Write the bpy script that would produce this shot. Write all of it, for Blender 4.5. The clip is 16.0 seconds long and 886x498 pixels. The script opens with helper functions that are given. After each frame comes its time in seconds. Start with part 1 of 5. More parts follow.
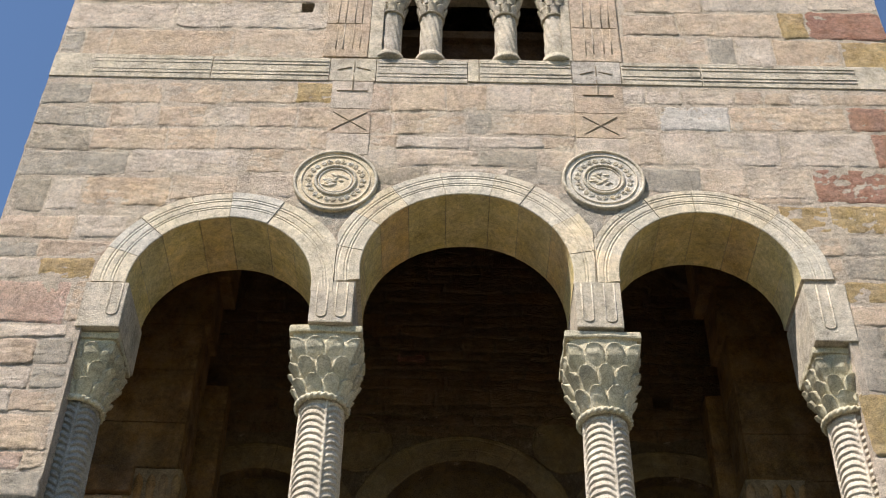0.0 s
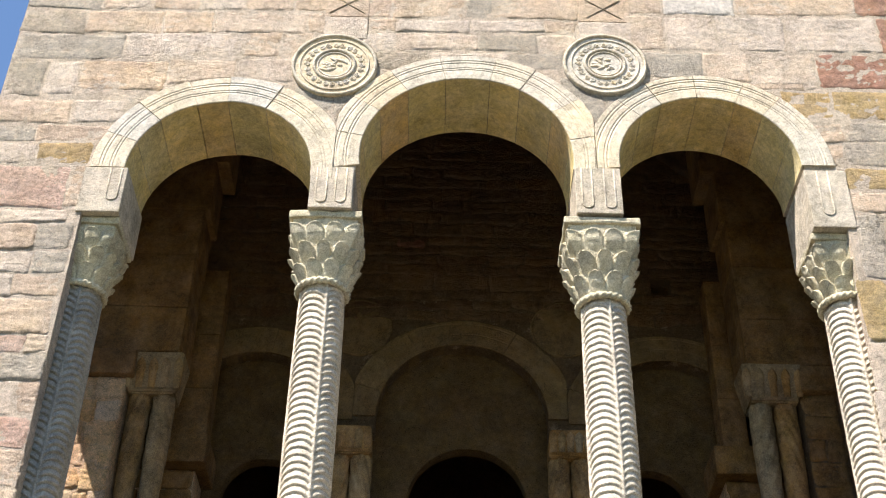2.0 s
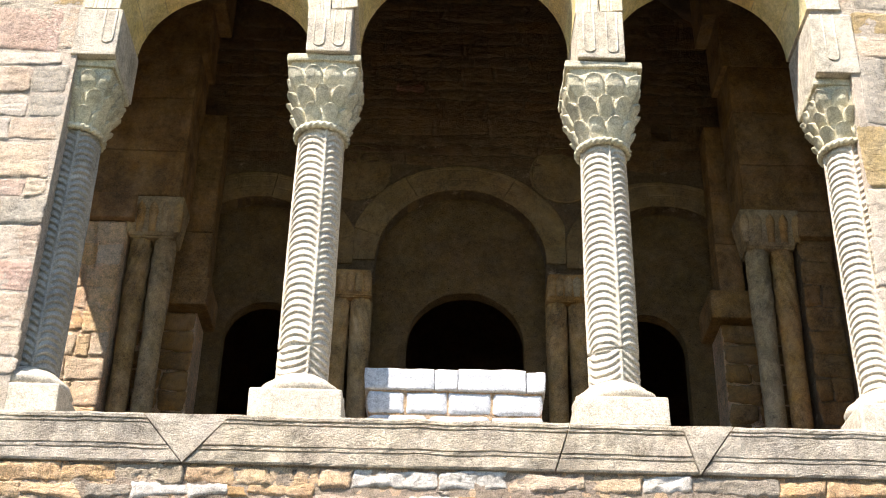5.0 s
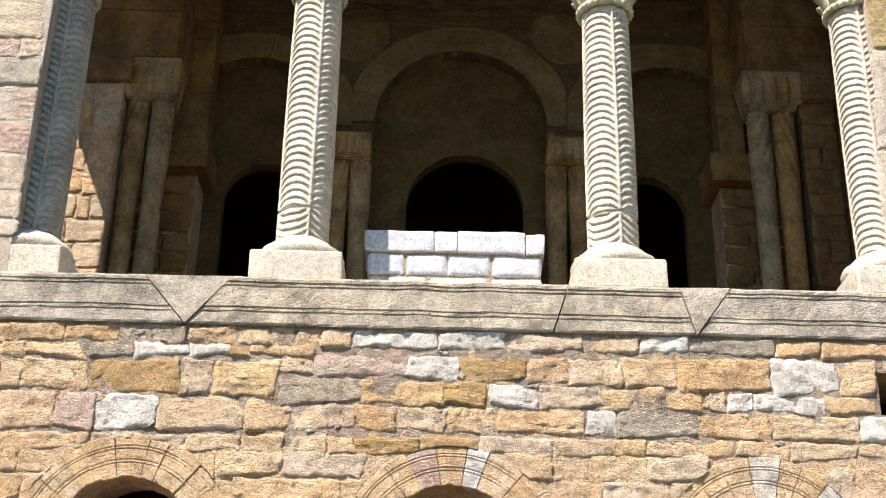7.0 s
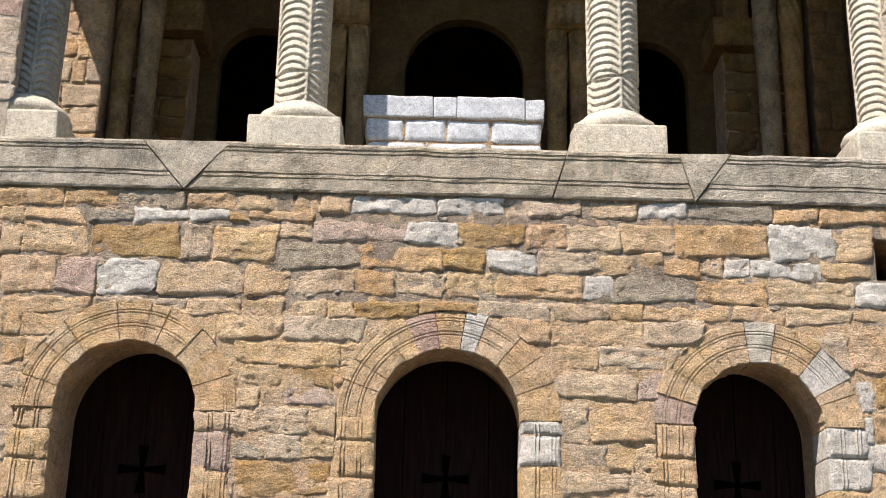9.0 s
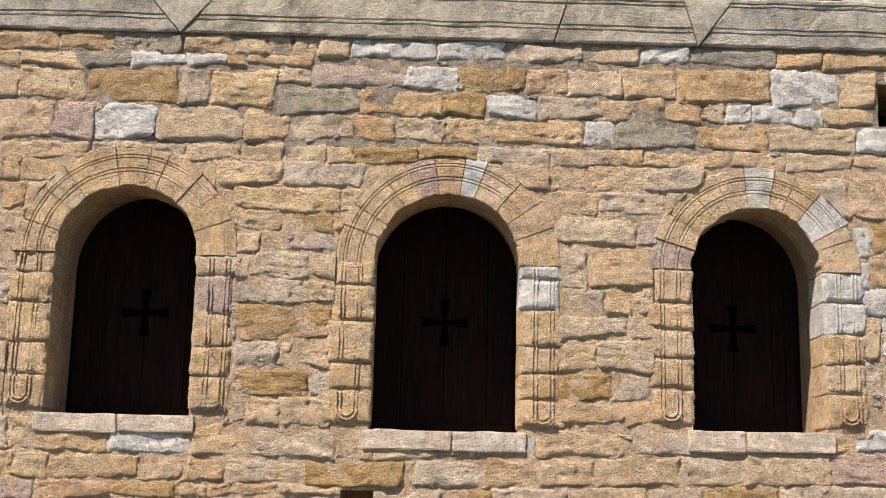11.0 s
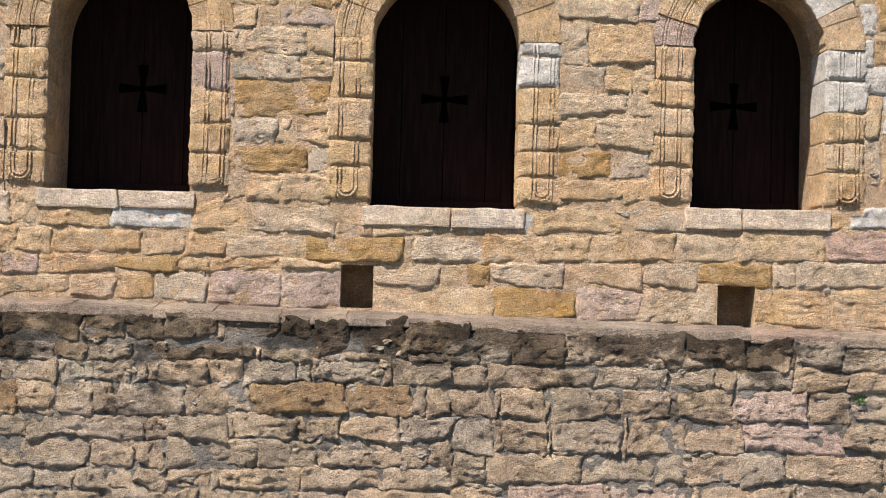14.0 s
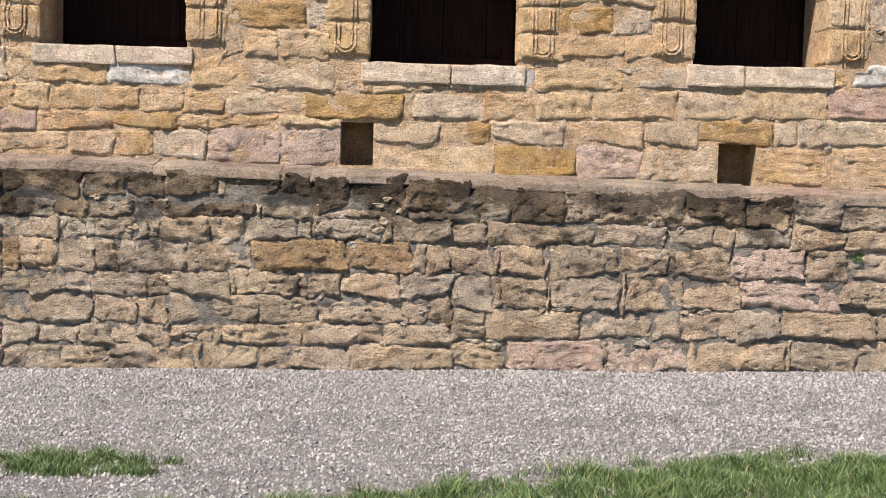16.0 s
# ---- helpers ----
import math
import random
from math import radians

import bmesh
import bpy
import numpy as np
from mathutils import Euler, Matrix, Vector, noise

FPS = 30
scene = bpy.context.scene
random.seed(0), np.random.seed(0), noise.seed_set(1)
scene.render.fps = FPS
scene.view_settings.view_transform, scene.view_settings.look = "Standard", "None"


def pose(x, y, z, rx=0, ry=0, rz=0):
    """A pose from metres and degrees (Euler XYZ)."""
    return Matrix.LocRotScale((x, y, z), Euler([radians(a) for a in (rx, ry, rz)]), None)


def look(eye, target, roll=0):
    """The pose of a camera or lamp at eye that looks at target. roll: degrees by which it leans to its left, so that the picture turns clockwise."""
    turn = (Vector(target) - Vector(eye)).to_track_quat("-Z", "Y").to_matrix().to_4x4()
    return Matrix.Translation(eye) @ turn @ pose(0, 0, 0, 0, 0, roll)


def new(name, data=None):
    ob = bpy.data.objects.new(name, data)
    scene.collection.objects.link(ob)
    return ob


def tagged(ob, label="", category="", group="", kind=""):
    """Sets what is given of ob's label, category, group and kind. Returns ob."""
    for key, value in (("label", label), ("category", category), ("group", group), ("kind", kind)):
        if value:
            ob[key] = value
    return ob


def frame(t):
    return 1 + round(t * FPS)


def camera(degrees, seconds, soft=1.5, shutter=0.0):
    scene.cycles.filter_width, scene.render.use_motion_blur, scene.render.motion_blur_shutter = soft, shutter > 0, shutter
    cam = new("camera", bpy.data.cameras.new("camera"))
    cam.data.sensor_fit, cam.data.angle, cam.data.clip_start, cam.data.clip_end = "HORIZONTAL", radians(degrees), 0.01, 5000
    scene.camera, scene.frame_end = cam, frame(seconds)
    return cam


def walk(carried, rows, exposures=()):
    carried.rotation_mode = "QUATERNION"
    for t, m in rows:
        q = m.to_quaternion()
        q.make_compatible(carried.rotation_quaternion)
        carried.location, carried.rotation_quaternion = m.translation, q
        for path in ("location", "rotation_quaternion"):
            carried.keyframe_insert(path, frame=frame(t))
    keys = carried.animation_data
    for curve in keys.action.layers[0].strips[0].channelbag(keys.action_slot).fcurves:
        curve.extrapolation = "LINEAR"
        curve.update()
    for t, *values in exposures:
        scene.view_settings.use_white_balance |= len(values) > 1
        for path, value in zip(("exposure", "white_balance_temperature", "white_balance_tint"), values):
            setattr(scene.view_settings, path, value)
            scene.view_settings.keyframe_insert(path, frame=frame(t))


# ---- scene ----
# The camera stands on a tripod in front of the facade (plane y = 0) and tilts down.
cam = camera(37.65, 16.0, soft=1.0)
EYE = (0.0, -6.7, 1.144)
TILTS = [
    (0.0, 132.40, -0.95, -0.64),
    (0.5, 131.09, -0.96, -0.66),
    (1.0, 129.81, -0.97, -0.67),
    (1.5, 128.51, -0.99, -0.68),
    (2.0, 127.36, -1.01, -0.71),
    (2.5, 126.37, -1.03, -0.73),
    (3.0, 125.09, -1.06, -0.76),
    (3.5, 123.93, -1.09, -0.78),
    (6.0, 117.76, -1.13, -0.83),
    (6.5, 116.10, -1.13, -0.83),
    (7.0, 114.48, -1.15, -0.85),
    (7.5, 113.20, -1.16, -0.86),
    (8.0, 111.61, -1.17, -0.89),
    (8.5, 110.15, -1.18, -0.90),
    (9.0, 108.57, -1.22, -0.92),
    (11.5, 99.90, -1.30, -0.95),
    (12.0, 98.06, -1.35, -0.96),
    (12.5, 96.52, -1.38, -0.97),
    (13.0, 94.65, -1.40, -0.99),
    (13.5, 93.28, -1.42, -0.98),
    (14.0, 91.97, -1.43, -0.99),
    (14.5, 90.27, -1.46, -0.99),
    (15.0, 88.79, -1.49, -0.99),
    (15.5, 87.31, -1.51, -0.98),
    (16.0, 85.70, -1.53, -0.98),
]
walk(cam, [(t, pose(*EYE, rx, ry, rz)) for t, rx, ry, rz in TILTS],
     exposures=[(0.0, 0.88), (1.0, 1.08), (2.0, 1.40), (3.5, 1.78), (6.0, 1.66), (7.5, 1.32), (9.0, 0.98), (12.5, 0.88), (16.0, 1.00)])

# ---- daylight ----
SUN_SIDE, SUN_HEIGHT = radians(44), radians(58)      # to the left of the facade's normal; above the horizon
to_sun = Vector((-math.sin(SUN_SIDE) * math.cos(SUN_HEIGHT), -math.cos(SUN_SIDE) * math.cos(SUN_HEIGHT), math.sin(SUN_HEIGHT)))
world = bpy.data.worlds.new("sky")
scene.world = world
world.use_nodes = True
wn = world.node_tree.nodes
sky = wn.new("ShaderNodeTexSky")
sky.sky_type, sky.sun_disc = "NISHITA", False
sky.sun_elevation, sky.sun_rotation = SUN_HEIGHT, math.atan2(to_sun.x, to_sun.y)
sky.air_density, sky.dust_density, sky.ozone_density = 1.0, 0.0, 4.0
wn["Background"].inputs["Strength"].default_value = 0.083
world.node_tree.links.new(sky.outputs[0], wn["Background"].inputs["Color"])
sun = new("sun", bpy.data.lights.new("sun", "SUN"))
sun.data.energy, sun.data.angle, sun.data.color = 5.0, radians(0.53), (1.0, 0.92, 0.855)
sun.matrix_world = look((0, 0, 20), Vector((0, 0, 20)) - to_sun)


# ---- materials ----
def stone_material(name, colours, rough=0.9, bump=0.6, grain=1.0, stain=0.35, streak=0.0, per_piece=True, smear=0.0, lichen=None):
    """Weathered stone: the tone varies from piece to piece, within a piece in patches, and in grain; pits and tool
    marks in relief, the pits' shade in the colour too.
    """
    m = bpy.data.materials.new(name)
    m.use_nodes = True
    n, link = m.node_tree.nodes, m.node_tree.links.new
    bsdf = n["Principled BSDF"]
    bsdf.inputs["Roughness"].default_value = rough
    bsdf.inputs["Specular IOR Level"].default_value = 0.2
    geo = n.new("ShaderNodeNewGeometry")
    info = n.new("ShaderNodeObjectInfo")
    seed = info.outputs["Random"] if per_piece else geo.outputs["Random Per Island"]
    ramp = n.new("ShaderNodeValToRGB")
    ramp.color_ramp.interpolation = "LINEAR"
    for i, c in enumerate(colours):
        e = ramp.color_ramp.elements[i] if i < 2 else ramp.color_ramp.elements.new(1.0)
        e.position, e.color = i / max(1, len(colours) - 1), (*c, 1)
    link(seed, ramp.inputs[0])

    def tex(scale, detail=6.0, roughness=0.6, stretch=(1, 1, 1)):
        mp = n.new("ShaderNodeMapping")
        mp.inputs["Scale"].default_value = stretch
        link(geo.outputs["Position"], mp.inputs["Vector"])
        t = n.new("ShaderNodeTexNoise")
        t.inputs["Scale"].default_value, t.inputs["Detail"].default_value, t.inputs["Roughness"].default_value = scale, detail, roughness
        link(mp.outputs[0], t.inputs["Vector"])
        return t.outputs["Fac"]

    def math_node(op, a, b, clamp=False):
        k = n.new("ShaderNodeMath")
        k.operation, k.use_clamp = op, clamp
        for s, v in zip(k.inputs, (a, b)):
            if isinstance(v, (int, float)):
                s.default_value = v
            else:
                link(v, s)
        return k.outputs[0]

    def spread(v, lo, hi):
        k = n.new("ShaderNodeMapRange")
        link(v, k.inputs["Value"])
        k.inputs["From Min"].default_value, k.inputs["From Max"].default_value = lo, hi
        return k.outputs[0]

    patch = spread(tex(5.0, 5.0), 0.35, 0.68)
    fine = spread(tex(120.0 * grain, 5.0, 0.85), 0.36, 0.66)
    value = math_node("ADD", math_node("MULTIPLY", patch, stain), math_node("MULTIPLY", fine, 0.84))
    value = math_node("ADD", value, 1.0 - 0.5 * stain - 0.40 - 0.17)
    value = math_node("ADD", value, math_node("MULTIPLY", spread(tex(27.0, 6.0, 0.72), 0.40, 0.62), 0.34))
    if streak:
        run = spread(tex(3.2, 5.0, 0.65, (1.0, 1.0, 0.22)), 0.46, 0.66)
        value = math_node("MULTIPLY", value, math_node("SUBTRACT", 1.0, math_node("MULTIPLY", run, streak)))
    if lichen:                                          # black lichen in ragged patches, thicker near the damp top
        xyz = n.new("ShaderNodeSeparateXYZ")
        link(geo.outputs["Position"], xyz.inputs[0])
        damp = spread(xyz.outputs["Z"], lichen[0], lichen[1])
        black = spread(math_node("ADD", tex(4.0, 8.0, 0.70, (0.8, 1.0, 1.5)), math_node("MULTIPLY", damp, 0.16)), 0.56, 0.68)
        value = math_node("MULTIPLY", value, math_node("SUBTRACT", 1.0, math_node("MULTIPLY", black, 0.72)))
    scale = n.new("ShaderNodeVectorMath")
    scale.operation = "SCALE"
    hue = n.new("ShaderNodeHueSaturation")
    link(ramp.outputs[0], hue.inputs["Color"])
    link(math_node("ADD", 0.485, math_node("MULTIPLY", tex(2.6, 3.0), 0.03)), hue.inputs["Hue"])
    link(math_node("ADD", 0.72, math_node("MULTIPLY", tex(8.0, 4.0), 0.5)), hue.inputs["Saturation"])
    colour = hue.outputs[0]
    if smear:                                           # old lime smeared over the stone in ragged patches
        lime = n.new("ShaderNodeMix")
        lime.data_type = "RGBA"
        link(math_node("MULTIPLY", spread(tex(6.5, 8.0, 0.72), 0.585, 0.66), smear), lime.inputs["Factor"])
        link(colour, lime.inputs["A"])
        lime.inputs["B"].default_value = (0.73, 0.56, 0.40, 1)
        colour = lime.outputs["Result"]
    link(colour, scale.inputs[0])
    hole = n.new("ShaderNodeTexVoronoi")
    hole.inputs["Scale"].default_value = 46.0 * grain
    link(geo.outputs["Position"], hole.inputs["Vector"])
    pit = math_node("MULTIPLY", math_node("SUBTRACT", 1.0, spread(hole.outputs["Distance"], 0.08, 0.26)), spread(tex(11.0, 4.0), 0.47, 0.60))
    # shade inside the pits, put into the colour
    value = math_node("MULTIPLY", value, math_node("SUBTRACT", 1.0, math_node("MULTIPLY", pit, min(0.75, 0.70 * bump))))
    link(value, scale.inputs["Scale"])
    link(scale.outputs[0], bsdf.inputs["Base Color"])
    pits = n.new("ShaderNodeTexVoronoi")
    pits.inputs["Scale"].default_value = 75.0 * grain
    link(geo.outputs["Position"], pits.inputs["Vector"])
    height = math_node("ADD", math_node("MULTIPLY", tex(34.0 * grain, 10.0, 0.74), 1.25),
                       math_node("MULTIPLY", spread(pits.outputs["Distance"], 0.0, 0.4), 0.16))
    height = math_node("ADD", height, math_node("MULTIPLY", tex(150.0 * grain, 5.0, 0.85), 0.95))
    height = math_node("ADD", height, math_node("MULTIPLY", tex(78.0 * grain, 3.0, 0.6), 0.75))
    height = math_node("SUBTRACT", height, math_node("MULTIPLY", pit, 0.6))
    b = n.new("ShaderNodeBump")
    b.inputs["Strength"].default_value, b.inputs["Distance"].default_value = min(1.0, bump), 0.042 * max(0.40, bump)
    link(height, b.inputs["Height"])
    link(b.outputs[0], bsdf.inputs["Normal"])
    return m


ASHLAR = stone_material("buff_sandstone", [(0.493, 0.378, 0.277), (0.557, 0.431, 0.309), (0.525, 0.400, 0.277), (0.598, 0.493, 0.384), (0.536, 0.452, 0.363), (0.578, 0.431, 0.288)], bump=0.7)
RUBBLE = stone_material("honey_sandstone", [(0.719, 0.455, 0.239), (0.782, 0.541, 0.333), (0.744, 0.468, 0.227), (0.757, 0.590, 0.429), (0.808, 0.541, 0.286), (0.706, 0.541, 0.381), (0.782, 0.504, 0.262)], bump=0.9, smear=0.8)
PLINTH_STONE = stone_material("weathered_plinth_stone", [(0.558, 0.416, 0.277), (0.727, 0.531, 0.347), (0.558, 0.435, 0.307), (0.752, 0.531, 0.335), (0.636, 0.505, 0.370), (0.779, 0.568, 0.370)], bump=1.0, smear=0.25, stain=0.5, streak=0.12, lichen=(0.45, 1.0))
CAP_STONE = stone_material("blackened_coping_stone", [(0.382, 0.270, 0.168), (0.265, 0.191, 0.125), (0.456, 0.323, 0.198)], bump=1.0, stain=0.8, streak=0.3, lichen=(0.7, 1.0))
COPING = stone_material("worn_coping_stone", [(0.60, 0.45, 0.32), (0.50, 0.39, 0.29), (0.58, 0.40, 0.29), (0.46, 0.36, 0.27)], bump=1.0, stain=0.6)
GREY = stone_material("grey_limestone", [(0.49, 0.425, 0.325), (0.54, 0.465, 0.345), (0.47, 0.415, 0.345)], bump=0.6, stain=0.5)
LEDGE = stone_material("weathered_ledge_stone", [(0.52, 0.455, 0.375), (0.60, 0.495, 0.36), (0.49, 0.45, 0.39)], bump=0.8, stain=0.7, streak=0.15)
ARCH = stone_material("pale_arch_stone", [(0.52, 0.46, 0.36), (0.58, 0.49, 0.35), (0.51, 0.47, 0.40), (0.60, 0.49, 0.33)], bump=0.35)
DOOR_ARCH = stone_material("golden_moulded_stone", [(0.744, 0.480, 0.240), (0.798, 0.546, 0.314), (0.756, 0.504, 0.270), (0.786, 0.564, 0.360)], bump=0.9, smear=0.4)
YELLOW = stone_material("clean_yellow_sandstone", [(0.551, 0.445, 0.198), (0.615, 0.477, 0.216), (0.530, 0.445, 0.225), (0.583, 0.403, 0.171)], bump=0.3)
CAPITAL = stone_material("greenish_capital_stone", [(0.48, 0.425, 0.285), (0.51, 0.455, 0.32)], bump=0.4, stain=0.5)
COLUMN = stone_material("carved_column_stone", [(0.510, 0.448, 0.355), (0.535, 0.462, 0.352)], bump=0.35)
# shade from the jamb put into the colour: COLUMN's stone, darkened
SHADED_SHAFT = stone_material("dark_grey_column_stone", [(0.30, 0.285, 0.25), (0.33, 0.305, 0.26)], bump=0.4)
PINK = stone_material("pink_sandstone", [(0.640, 0.415, 0.315), (0.680, 0.500, 0.385), (0.650, 0.450, 0.345)], bump=0.9)
RED = stone_material("red_sandstone", [(0.36, 0.17, 0.11), (0.40, 0.20, 0.13)], bump=0.9)
WHITE = stone_material("white_stone", [(0.551, 0.491, 0.421), (0.519, 0.470, 0.406)], bump=0.6)
OCHRE = stone_material("orange_ochre_stone", [(0.580, 0.349, 0.140), (0.580, 0.369, 0.170)], bump=0.9)
GREY_RUBBLE = stone_material("grey_rubble_stone", [(0.56, 0.455, 0.325), (0.62, 0.505, 0.36), (0.53, 0.445, 0.345)], bump=1.0, smear=0.3)
PALE_ASHLAR = stone_material("pale_pocked_ashlar", [(0.588, 0.504, 0.389), (0.609, 0.536, 0.432), (0.567, 0.473, 0.346)], bump=1.0)
GOLD_ASHLAR = stone_material("golden_ashlar", [(0.56, 0.41, 0.20), (0.54, 0.38, 0.18)], bump=0.9)
RED_ASHLAR = stone_material("red_tooled_ashlar", [(0.520, 0.286, 0.195), (0.494, 0.260, 0.182), (0.572, 0.351, 0.234)], bump=1.0)
PLINTH_OCHRE = stone_material("russet_plinth_stone", [(0.506, 0.322, 0.161), (0.529, 0.345, 0.196)], bump=1.0, stain=0.5)
# dark tone standing for the shade inside incised lines
CUT_SHADE = stone_material("shaded_cut_stone", [(0.26, 0.21, 0.14), (0.28, 0.22, 0.15)], bump=0.4)
CHIP = stone_material("small_chips", [(0.46, 0.37, 0.27), (0.60, 0.45, 0.29), (0.42, 0.35, 0.28), (0.58, 0.46, 0.34)], bump=0.8, per_piece=False)
SILL_STONE = stone_material("pale_sill_stone", [(0.66, 0.51, 0.37), (0.62, 0.48, 0.34), (0.68, 0.54, 0.41)], bump=0.7)
LIMEWASH = stone_material("limewashed_block", [(0.485, 0.493, 0.509), (0.461, 0.469, 0.485)], bump=0.2, stain=0.12)
MORTAR = stone_material("lime_mortar", [(0.80, 0.545, 0.325), (0.77, 0.54, 0.34)], bump=1.0, smear=0.35, per_piece=False)
PALE_MORTAR = stone_material("pale_joint_mortar", [(0.58, 0.48, 0.36), (0.54, 0.45, 0.35)], bump=0.8, smear=0.3, per_piece=False)
DULL_MORTAR = stone_material("weathered_mortar", [(0.510, 0.391, 0.281), (0.476, 0.374, 0.281)], bump=1.0, smear=0.3, per_piece=False, stain=0.6)
GREY_MORTAR = stone_material("grey_mortar", [(0.336, 0.297, 0.245), (0.353, 0.304, 0.252)], bump=1.0, smear=0.5, per_piece=False, stain=0.5, lichen=(0.45, 1.0))
# inner tones darker than the bare stone: the loggia's shade is in them
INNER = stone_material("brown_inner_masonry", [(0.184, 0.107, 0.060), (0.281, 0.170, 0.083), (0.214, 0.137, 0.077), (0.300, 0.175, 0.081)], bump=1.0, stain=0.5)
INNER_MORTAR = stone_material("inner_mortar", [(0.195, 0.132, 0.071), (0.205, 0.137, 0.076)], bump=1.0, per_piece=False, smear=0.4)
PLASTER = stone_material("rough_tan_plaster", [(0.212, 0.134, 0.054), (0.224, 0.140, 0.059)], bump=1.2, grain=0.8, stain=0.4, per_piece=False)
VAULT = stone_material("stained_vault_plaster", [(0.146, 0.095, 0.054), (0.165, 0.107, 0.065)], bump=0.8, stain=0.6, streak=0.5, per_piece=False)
GRAVEL = stone_material("pale_gravel", [(0.400, 0.363, 0.335), (0.419, 0.377, 0.349)], bump=1.0, grain=1.6, stain=0.15, per_piece=False)
PEBBLE = stone_material("gravel_pebbles", [(0.12, 0.105, 0.095), (0.26, 0.235, 0.215), (0.34, 0.31, 0.285), (0.31, 0.28, 0.26), (0.37, 0.34, 0.315)], bump=0.2, per_piece=False)
# unseen ground, toned to cut the light thrown back at the building
UNSEEN_LAWN = stone_material("dry_lawn", [(0.17, 0.155, 0.085), (0.15, 0.145, 0.08)], bump=1.0, per_piece=False)


def wood_material(name, dark, light):
    m = bpy.data.materials.new(name)
    m.use_nodes = True
    n, link = m.node_tree.nodes, m.node_tree.links.new
    bsdf = n["Principled BSDF"]
    bsdf.inputs["Roughness"].default_value = 0.85
    bsdf.inputs["Specular IOR Level"].default_value = 0.08
    geo, mp, t, ramp = (n.new("ShaderNode" + k) for k in ("NewGeometry", "Mapping", "TexNoise", "ValToRGB"))
    mp.inputs["Scale"].default_value = (9.0, 9.0, 0.8)
    t.inputs["Scale"].default_value, t.inputs["Detail"].default_value = 6.0, 8.0
    ramp.color_ramp.elements[0].position, ramp.color_ramp.elements[1].position = 0.35, 0.7
    ramp.color_ramp.elements[0].color, ramp.color_ramp.elements[1].color = (*dark, 1), (*light, 1)
    b = n.new("ShaderNodeBump")
    b.inputs["Strength"].default_value, b.inputs["Distance"].default_value = 0.4, 0.006
    link(geo.outputs["Position"], mp.inputs[0])
    link(mp.outputs[0], t.inputs["Vector"])
    link(t.outputs["Fac"], ramp.inputs[0])
    link(t.outputs["Fac"], b.inputs["Height"])
    link(ramp.outputs[0], bsdf.inputs["Base Color"])
    link(b.outputs[0], bsdf.inputs["Normal"])
    return m


# reddish-brown planks taken near black, for the shade deep in the arches
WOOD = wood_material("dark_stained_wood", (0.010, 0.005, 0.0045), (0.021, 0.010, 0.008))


def grass_material(name):
    m = bpy.data.materials.new(name)
    m.use_nodes = True
    n, link = m.node_tree.nodes, m.node_tree.links.new
    bsdf = n["Principled BSDF"]
    bsdf.inputs["Roughness"].default_value = 0.55
    geo, ramp = n.new("ShaderNodeNewGeometry"), n.new("ShaderNodeValToRGB")
    ramp.color_ramp.elements[0].color, ramp.color_ramp.elements[1].color = (0.025, 0.058, 0.010, 1), (0.14, 0.21, 0.05, 1)
    e = ramp.color_ramp.elements.new(0.9)
    e.color = (0.105, 0.155, 0.036, 1)
    ramp.color_ramp.elements[2].color = (0.38, 0.33, 0.16, 1)
    link(geo.outputs["Random Per Island"], ramp.inputs[0])
    link(ramp.outputs[0], bsdf.inputs["Base Color"])
    return m


GRASS = grass_material("grass_blades")


# ---- building helpers ----
def part(name, bm, material, parent=None, label="", smooth=False):
    me = bpy.data.meshes.new(name)
    bmesh.ops.recalc_face_normals(bm, faces=bm.faces[:])
    bm.to_mesh(me)
    bm.free()
    if smooth:
        me.polygons.foreach_set("use_smooth", [True] * len(me.polygons))
    me.materials.append(material)
    ob = new(name, me)
    if parent is not None:
        ob.parent = parent
    return tagged(ob, label)


def empty(name, label, category, kind="", group=""):
    return tagged(new(name), label, category, group, kind)


def add_box(bm, x0, x1, y0, y1, z0, z1, bevel=0.0, jitter=0.0):
    m = Matrix.LocRotScale(((x0 + x1) / 2, (y0 + y1) / 2, (z0 + z1) / 2), None, (x1 - x0, y1 - y0, z1 - z0))
    vs = bmesh.ops.create_cube(bm, size=1, matrix=m)["verts"]
    if bevel:
        es = list({e for v in vs for e in v.link_edges})
        vs = bmesh.ops.bevel(bm, geom=es, offset=bevel, segments=2, affect="EDGES", profile=0.6)["verts"]
    if jitter:
        for v in vs:
            v.co += noise.noise_vector(v.co * 9) * jitter
    return vs


def box_mesh(*a, **k):
    bm = bmesh.new()
    add_box(bm, *a, **k)
    return bm


def lathe(bm, profile, at, n=40, squash=1.0):
    """A turned form about the upright axis at (x, y): profile rows of (radius, z)."""
    rings = []
    for r, z in profile:
        rings.append([bm.verts.new((at[0] + r * math.cos(2 * math.pi * i / n), at[1] + squash * r * math.sin(2 * math.pi * i / n), z)) for i in range(n)])
    for a, b in zip(rings, rings[1:]):
        for i in range(n):
            bm.faces.new((a[i], a[(i + 1) % n], b[(i + 1) % n], b[i]))
    bm.faces.new(rings[0])
    bm.faces.new(rings[-1])


